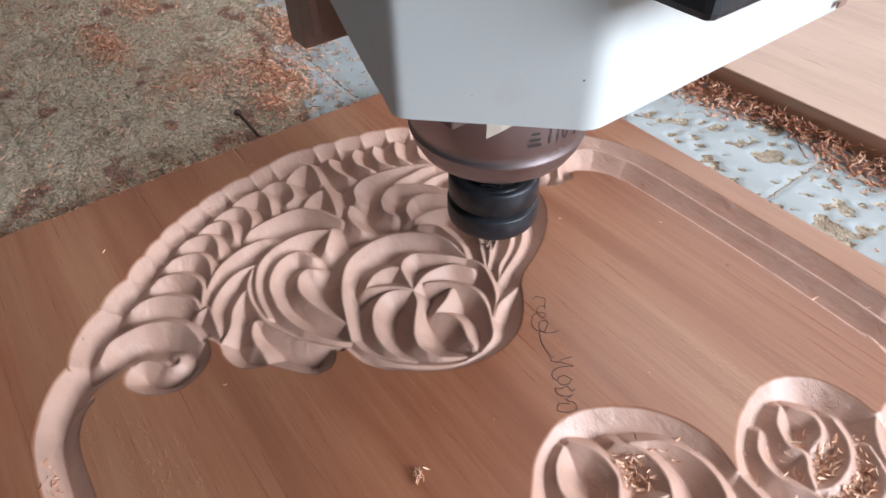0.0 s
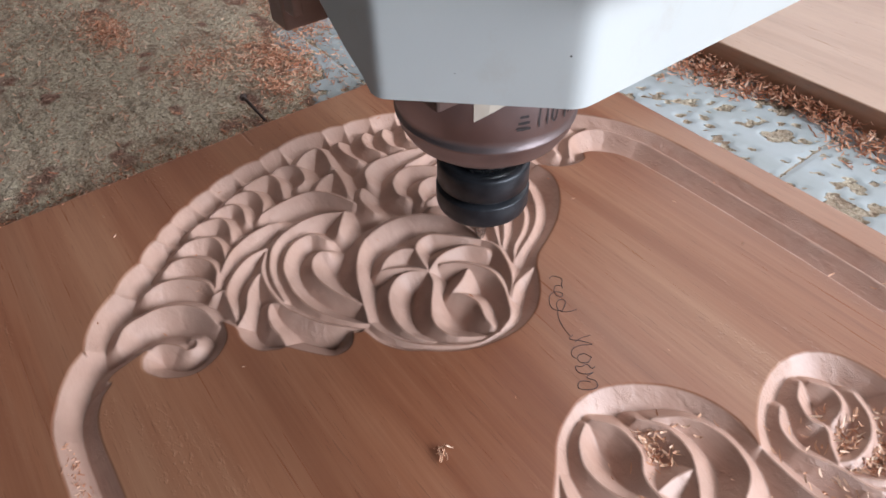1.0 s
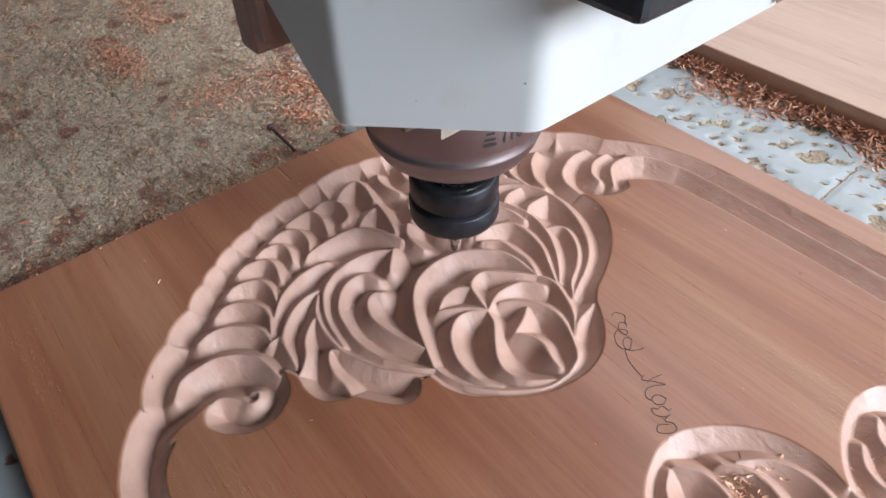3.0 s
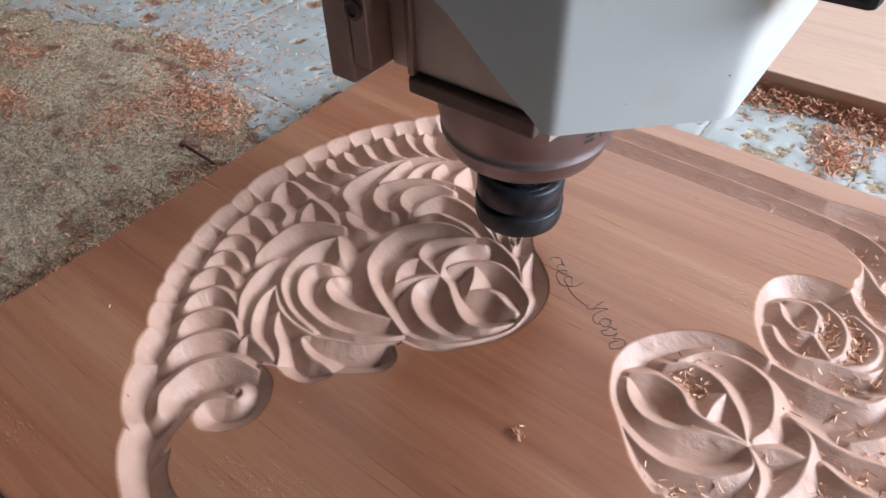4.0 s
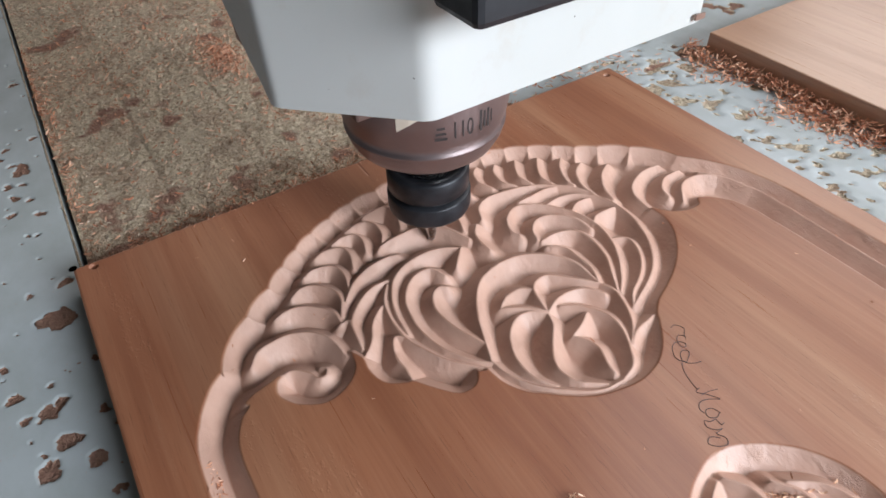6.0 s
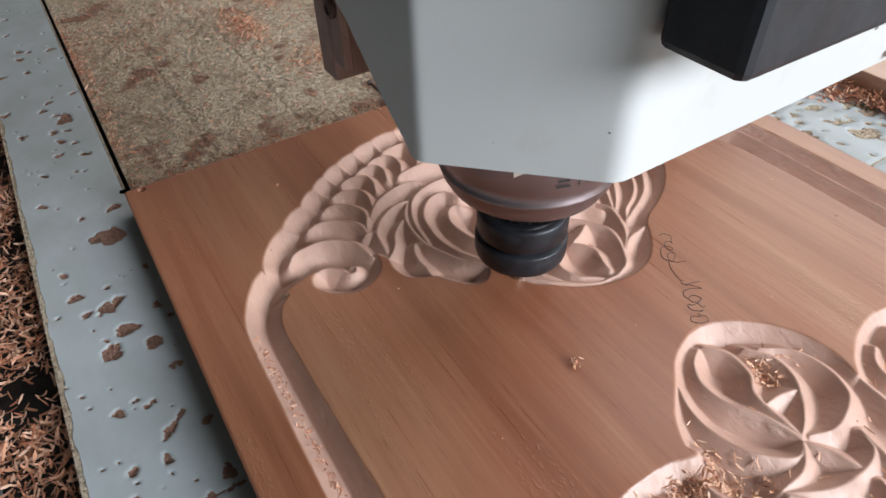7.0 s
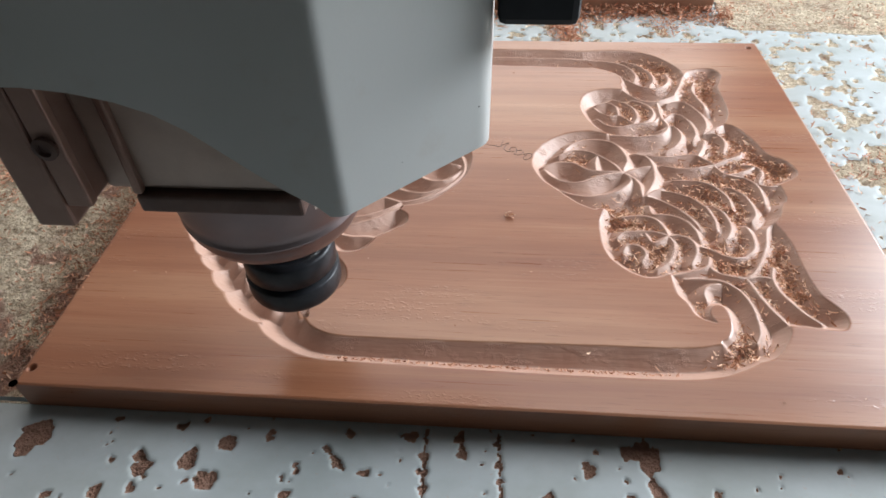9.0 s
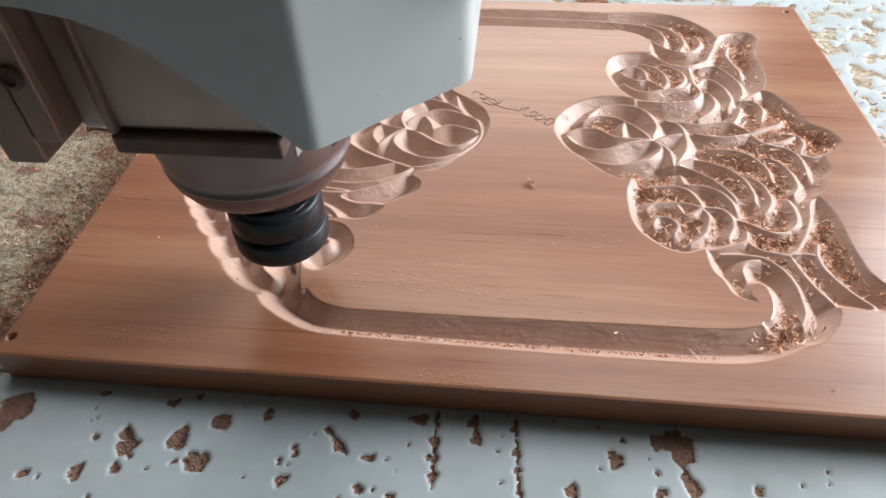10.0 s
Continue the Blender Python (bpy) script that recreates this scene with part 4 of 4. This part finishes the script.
def board_height(x, y):
    i, j = int(round(x * 1000 / (CELL * 1000))), int(round(y / CELL))
    return TOP + relief[min(max(j, 0), relief.shape[0] - 1), min(max(i, 0), relief.shape[1] - 1)] / 1000


def lay_shavings():
    rng = np.random.RandomState(3)
    # drift against the blank board
    spots = []
    for _ in range(4600):
        x = rng.uniform(-0.01, 0.47)
        d = abs(rng.normal(0, 0.009)) * (1 + 0.5 * math.sin(x * 60))
        heap = max(0.0, 0.010 * (1 - d / 0.016)) * rng.rand()
        spots.append((x, 0.4935 - 0.002 - d, heap))
    for cx, cy, s, n in ((0.300, 0.455, 0.010, 420), (0.303, 0.43, 0.007, 220), (0.10, 0.47, 0.01, 160), (0.40, 0.47, 0.012, 260)):
        spots += [(rng.normal(cx, s), min(0.49, rng.normal(cy, s * 1.4)), 0.003 * rng.rand()) for _ in range(n)]
    shavings("shavings", spots, "drift of orange wood shavings against the blank board", 1.0, 5)
    # clumps on the worn ground
    spots = []
    for cx, cy, sx, sy, n in ((-0.10, 0.245, 0.026, 0.014, 1300), (-0.16, 0.29, 0.03, 0.010, 800), (-0.235, 0.155, 0.022, 0.009, 700), (-0.13, 0.19, 0.016, 0.02, 500), (-0.30, 0.20, 0.03, 0.01, 500), (-0.06, 0.222, 0.012, 0.006, 220), (-0.27, 0.06, 0.05, 0.05, 500), (-0.2, 0.33, 0.05, 0.03, 420), (-0.35, 0.25, 0.05, 0.04, 420), (-0.05, 0.40, 0.03, 0.03, 260), (-0.40, 0.12, 0.06, 0.05, 420), (-0.17, 0.01, 0.09, 0.003, 300)):
        spots += [(min(-0.004, rng.normal(cx, sx)), max(0.006, rng.normal(cy, sy)), 0.002 * rng.rand() ** 2) for _ in range(n)]
    spots += [(rng.uniform(-0.5, -0.003), rng.uniform(0.006, 0.42), 0) for _ in range(3000)]
    spots += [(-0.003 - abs(rng.normal(0, 0.02)), rng.uniform(0.03, 0.2), 0) for _ in range(900)]
    shavings("shavings", spots, "scattered orange wood shavings on worn tan board", 0.82, 6)
    spots = [(rng.uniform(-0.45, -0.003), rng.uniform(0.006, 0.30), 0.0005 * rng.rand()) for _ in range(2500)]
    spots += [(-abs(rng.normal(0.0, 0.03)) - 0.003, rng.uniform(0.006, 0.23), 0.0005 * rng.rand()) for _ in range(900)]
    spots += [(rng.uniform(0.47, 0.85), rng.uniform(0.44, 0.85), 0) for _ in range(4000)]
    shavings("board_crumbs", spots, "coarse tan dust and crumbs on bare worn board", 0.36, 12, CRUMB)
    spots = [(rng.uniform(0.465, 0.85), rng.uniform(0.0, 0.9), 0) for _ in range(1500)]
    spots += [(rng.normal(0.53, 0.03), rng.normal(0.225, 0.012), 0.001 * rng.rand()) for _ in range(350)]
    spots += [(0.463 + abs(rng.normal(0.0, 0.006)), rng.uniform(0.05, 0.38), 0) for _ in range(300)]
    spots += [(rng.uniform(0.46, 0.85), rng.uniform(0.45, 0.75), 0.001 * rng.rand()) for _ in range(1600)]
    shavings("shavings", spots, "thin scatter of pale shavings on pitted white board", 0.9, 7)
    # packed into the slot beside the near strip
    spots = [(rng.uniform(-0.5, 0.5), rng.uniform(-0.098, -0.061), -0.026 + 0.019 * rng.rand()) for k in range(8500)]
    spots = [p for p in spots if math.sin(p[0] * 55) + math.sin(p[0] * 23 + 1) > -0.6 or rng.rand() < 0.12]
    shavings("shavings", spots, "reddish shavings packed in the dark slot", 1.2, 8)
    # caught in the relief of the second ornament
    spots = []
    while len(spots) < 4800:
        x, y = rng.uniform(0.28, 0.44), rng.uniform(0.03, 0.36)
        dens = 0.004
        for cx, cy, s in ((0.405, 0.205, 0.02), (0.345, 0.265, 0.012), (0.375, 0.16, 0.014), (0.318, 0.146, 0.010), (0.33, 0.118, 0.012), (0.40, 0.31, 0.014), (0.362, 0.335, 0.012), (0.40, 0.1, 0.016), (0.36, 0.045, 0.008), (0.345, 0.066, 0.005), (0.29, 0.205, 0.005), (0.43, 0.2, 0.012), (0.375, 0.105, 0.012)):
            dens += math.exp(-((x - cx) ** 2 + (y - cy) ** 2) / (2 * s * s))
        z = board_height(x, y)
        if TOP - z > 0.0028 and rng.rand() < dens:
            spots.append((x, y, z + 0.0003 + 0.0016 * rng.rand() ** 2))
    shavings("shavings", spots, "orange shavings caught in the carved hollows", 0.72, 9, CURLS)
    # crumbs along the near rail, the board edge and loose on the face
    spots = [(rng.uniform(0.15, 0.33), rng.normal(0.0272, 0.0011), 0) for _ in range(330)]
    spots += [(rng.uniform(0.0005, 0.003), rng.uniform(0.02, 0.3), 0) for _ in range(70)]
    spots += [(rng.uniform(0.01, 0.45), rng.uniform(0.01, 0.375), 0) for _ in range(70)]
    spots = [(x, y, board_height(x, y) + 0.0002) for x, y, _ in spots]
    shavings("shavings", spots, "fine crumbs of wood on the board face", 0.4, 10)
    shavings("wood_chip", [(0.2440 + rng.normal(0, 0.0014), 0.1390 + rng.normal(0, 0.0011), TOP + 0.0004 + 0.001 * rng.rand()) for _ in range(24)], "small loose clump of shavings on the board face", 0.48, 11, CURLS)


lay_shavings()


# ---------------- the router head ----------------
def text_mesh(words, size):
    cu = bpy.data.curves.new("lettering", "FONT")
    cu.body, cu.size = words, size
    tmp = new("lettering", cu)
    me = bpy.data.meshes.new_from_object(tmp.evaluated_get(bpy.context.evaluated_depsgraph_get()))
    bpy.data.objects.remove(tmp)
    bm = bmesh.new()
    bm.from_mesh(me)
    bpy.data.meshes.remove(me)
    return bm


def wrapped(bm, radius, azimuth, z):
    """Bend flat lettering (x right, y up) round an upright cylinder."""
    for v in bm.verts:
        a = azimuth + v.co.x / radius
        v.co = (radius * math.cos(a), radius * math.sin(a), z + v.co.y)
    return bm


def router_head():
    """Spindle with its cover; the origin is the middle of the clamping nut's lower face."""
    head = tagged(new("router_head"), "white cased router spindle with black collet nut, cutting", "router head")
    spindle = part("spindle", lathe([(0.012, 0.0392), (0.0245, 0.0396), (0.0285, 0.0412), (0.0345, 0.0462), (0.0372, 0.0512), (0.0378, 0.0546), (0.0384, 0.0552), (0.0386, 0.0566), (0.0376, 0.0573), (0.0388, 0.0620), (0.0396, 0.0665), (0.0400, 0.0705), (0.0400, 0.30)], 96), NOSE, head, "polished reddish steel spindle nose", True)
    number = text_mesh("110", 0.0115)
    bmesh.ops.scale(number, vec=(0.62, 1, 1), verts=number.verts)
    part("lettering", wrapped(number, 0.04015, radians(-14), 0.0665), ETCH, spindle, "dark etched number")
    def etched_bar(x, y, w, h):
        bm = bmesh.new()
        bmesh.ops.create_grid(bm, x_segments=3, y_segments=1, size=0.5, matrix=Matrix.Translation((x, y, 0)) @ Matrix.Diagonal((w, h, 1, 1)))
        part("etched_bar", wrapped(bm, 0.04015, radians(-14), 0.0665), ETCH, spindle)

    for k, (w, h) in enumerate(((0.0012, 0.010), (0.0010, 0.008), (0.0012, 0.009), (0.0008, 0.006))):
        etched_bar(0.0145 + k * 0.0021, 0.0045, w, h)
    for k in range(3):
        etched_bar(-0.0045, 0.0005 + k * 0.0026, 0.0055 - k * 0.001, 0.0011)
    # cream three-cornered patch, wrapped just clear of the nose
    nose_triangle = bmesh.new()
    grid = [[nose_triangle.verts.new((0.022 * u, 0.0215 - 0.0138 * (1 - u) * v, 0)) for v in (0, 0.5, 1)] for u in (0, 0.25, 0.5, 0.75, 0.97)]
    for a, b in zip(grid, grid[1:]):
        for k in range(2):
            nose_triangle.faces.new((a[k], b[k], b[k + 1], a[k + 1]))
    part("nose_triangle", wrapped(nose_triangle, 0.0403, radians(-47), 0.0635), CREAM, spindle, "cream three-cornered patch on the spindle nose")
    part("shaft", lathe([(0.0125, 0.0262), (0.0130, 0.0280), (0.0130, 0.0394)], 40), STEEL, head, "bright steel spindle shaft", True)
    nut = part("collet_nut", lathe([(0.0085, 0.0012), (0.0160, 0.0), (0.0190, 0.0004), (0.0214, 0.0022), (0.0219, 0.0040), (0.0219, 0.0122), (0.0214, 0.0130), (0.0186, 0.0130), (0.0180, 0.0136), (0.0180, 0.0146), (0.0204, 0.0152), (0.0213, 0.0162), (0.0213, 0.0270), (0.0204, 0.0282), (0.0172, 0.0282), (0.0160, 0.0262), (0.0125, 0.0256)], 72), NUT, head, "black steel collet nut")
    for p in nut.data.polygons:
        p.use_smooth = True
    part("cutter", lathe([(0.0004, -0.0260), (0.0016, -0.0245), (0.0028, -0.0190), (0.0030, -0.0150), (0.0030, 0.0040)], 20), STEEL, head, "slim steel carving bit", True)
    clamp = part("clamp_block", box(-0.038, 0.036, -0.0445, 0.050, 0.0908, 0.26, 0.002), CAST, head, "dusty cast clamp block")
    part("clamp_cheek", box(-0.0275, -0.0245, -0.0475, -0.0440, 0.0908, 0.20, 0.0008), BRACKET, clamp)
    part("flange", box(-0.0275, 0.0300, -0.0475, 0.0475, 0.0830, 0.0904, 0.0012), DARKPLATE, head, "dark brown retaining flange")
    br = part("bracket", box(-0.0500, -0.0375, -0.066, 0.055, 0.0920, 0.26, 0.0012), BRACKET, head, "brown bracket plate with a bolt hole")
    part("bracket_lip", box(-0.0372, -0.029, -0.0655, -0.0615, 0.1000, 0.25, 0.0008), BRACKET, br)
    bolt = lathe([(0.0001, 0), (0.0034, 0.0), (0.0036, 0.0006), (0.0036, 0.0016), (0.0022, 0.0020), (0.0018, 0.0010), (0.0001, 0.0010)], 20)
    bmesh.ops.transform(bolt, matrix=Matrix.Translation((-0.0335, -0.0655, 0.122)) @ Matrix.Rotation(radians(90), 4, "X"), verts=bolt.verts)
    part("bolt", bolt, DARKPLATE, br, "dark bolt")
    # bent sheet cover: front panel with a curved hem, chamfer and side panel
    t = 0.0022
    hem = [(0.0545, 0.1150), (0.0480, 0.1182), (0.0410, 0.1228), (0.0340, 0.1284), (0.0270, 0.1345), (0.0200, 0.1405), (0.0130, 0.1448), (0.0050, 0.1478), (-0.0050, 0.1500), (-0.0160, 0.1512), (-0.0560, 0.1512)]
    cover = part("cover", cover_bent(hem, t), SHEET, head, "white powder-coated sheet cover")
    part("motor_box", box(0.0925, 0.1135, -0.0490, 0.0740, 0.1508, 0.36, 0.0022), BLACKBOX, head, "black plastic junction box")
    part("label_plate", box(0.0925, 0.0932, 0.0580, 0.0625, 0.119, 0.121), BRACKET, cover)
    return head


def cover_bent(hem, t):
    """The cover as one folded sheet: its foot line in plan (x, y, z of the hem), with an inner skin for thickness."""
    def fold(corner, before, after, r, z):
        c, a, d = Vector(corner), Vector(before), Vector(after)
        u, v = (a - c).normalized(), (d - c).normalized()
        p0, p2 = c + u * r, c + v * r
        return [(*(p0 + u * 0.0012), z)] + [(*((1 - s) ** 2 * p0 + 2 * s * (1 - s) * c + s * s * p2), z) for s in (0, 0.2, 0.4, 0.6, 0.8, 1)] + [(*(p2 + v * 0.0012), z)]

    k0, k1, k2, k3, k4 = (-0.056, -0.0838), (0.0545, -0.0838), (0.0913, -0.0500), (0.0913, 0.0645), (0.045, 0.0645)
    plan = [(x, -0.0838, z) for x, z in reversed(hem)][:-1]
    plan += fold(k1, k0, k2, 0.0022, 0.1150) + fold(k2, k1, k3, 0.0035, 0.1163) + [(0.0913, 0.005, 0.1166)] + fold(k3, k2, k4, 0.004, 0.1170) + [(*k4, 0.1170)]
    n = len(plan)
    bm = bmesh.new()
    skins = []
    for side in (0, 1):
        low, high = [], []
        for k, (x, y, z) in enumerate(plan):
            d = (Vector(plan[min(k + 1, n - 1)][:2]) - Vector(plan[max(k - 1, 0)][:2])).normalized()
            px, py = (x - d.y * t, y + d.x * t) if side else (x, y)
            low.append((px, py, z))
            high.append((px, py, 0.44))
        skins.append((low, high))

    def strip(a, b, smooth):
        va, vb = [bm.verts.new(p) for p in a], [bm.verts.new(p) for p in b]
        for k in range(n - 1):
            bm.faces.new((va[k], va[k + 1], vb[k + 1], vb[k])).smooth = smooth
    (ol, oh), (il, ih) = skins
    strip(ol, oh, True)
    strip(ih, il, True)
    strip(il, ol, False)
    strip(oh, ih, False)
    for k in (0, n - 1):
        bm.faces.new([bm.verts.new(p) for p in (ol[k], oh[k], ih[k], il[k])])
    return bm


head = router_head()


def motions():
    walk(head, [
        (0, pose(0.1646, 0.2408, 0.0399)),
        (0.2, pose(0.1470, 0.2470, 0.0437)),
        (0.4, pose(0.1254, 0.2315, 0.0423)),
        (0.5, pose(0.1242, 0.2210, 0.0435)),
        (0.7, pose(0.1394, 0.2280, 0.0455)),
        (0.9, pose(0.1636, 0.2234, 0.0425)),
        (1, pose(0.1616, 0.2274, 0.0407)),
        (1.2, pose(0.1351, 0.2254, 0.0456)),
        (1.5, pose(0.1248, 0.2325, 0.0445)),
        (1.7, pose(0.1552, 0.2434, 0.0440)),
        (2, pose(0.1678, 0.2394, 0.0484)),
        (2.2, pose(0.1568, 0.2328, 0.0513)),
        (2.5, pose(0.0910, 0.2052, 0.0483)),
        (2.7, pose(0.0984, 0.1998, 0.0421)),
        (3.8, pose(0.1814, 0.2413, 0.0405)),
        (4, pose(0.1829, 0.2350, 0.0387)),
        (4.2, pose(0.1626, 0.2706, 0.0353)),
        (4.5, pose(0.1106, 0.2721, 0.0424)),
        (4.7, pose(0.0812, 0.2427, 0.0439)),
        (5, pose(0.0803, 0.1986, 0.0382)),
        (5.2, pose(0.0996, 0.2053, 0.0413)),
        (6.3, pose(0.0802, 0.1336, 0.0375)),
        (6.5, pose(0.1148, 0.1079, 0.0410)),
        (6.8, pose(0.1680, 0.1137, 0.0456)),
        (7, pose(0.1872, 0.1517, 0.0364)),
        (7.2, pose(0.1851, 0.1396, 0.0367)),
        (7.5, pose(0.1362, 0.1040, 0.0380)),
        (7.7, pose(0.1028, 0.1113, 0.0462)),
        (8, pose(0.0703, 0.1647, 0.0419)),
        (8.2, pose(0.0940, 0.1689, 0.0477)),
        (8.5, pose(0.0900, 0.1835, 0.0499)),
        (8.7, pose(0.1062, 0.1461, 0.0570)),
        (9, pose(0.1400, 0.0418, 0.0550)),
        (9.2, pose(0.1429, 0.0333, 0.0531)),
        (9.5, pose(0.1267, 0.0470, 0.0432)),
        (9.7, pose(0.1330, 0.0704, 0.0365)),
        (10, pose(0.1263, 0.0595, 0.0437)),
    ])

motions()
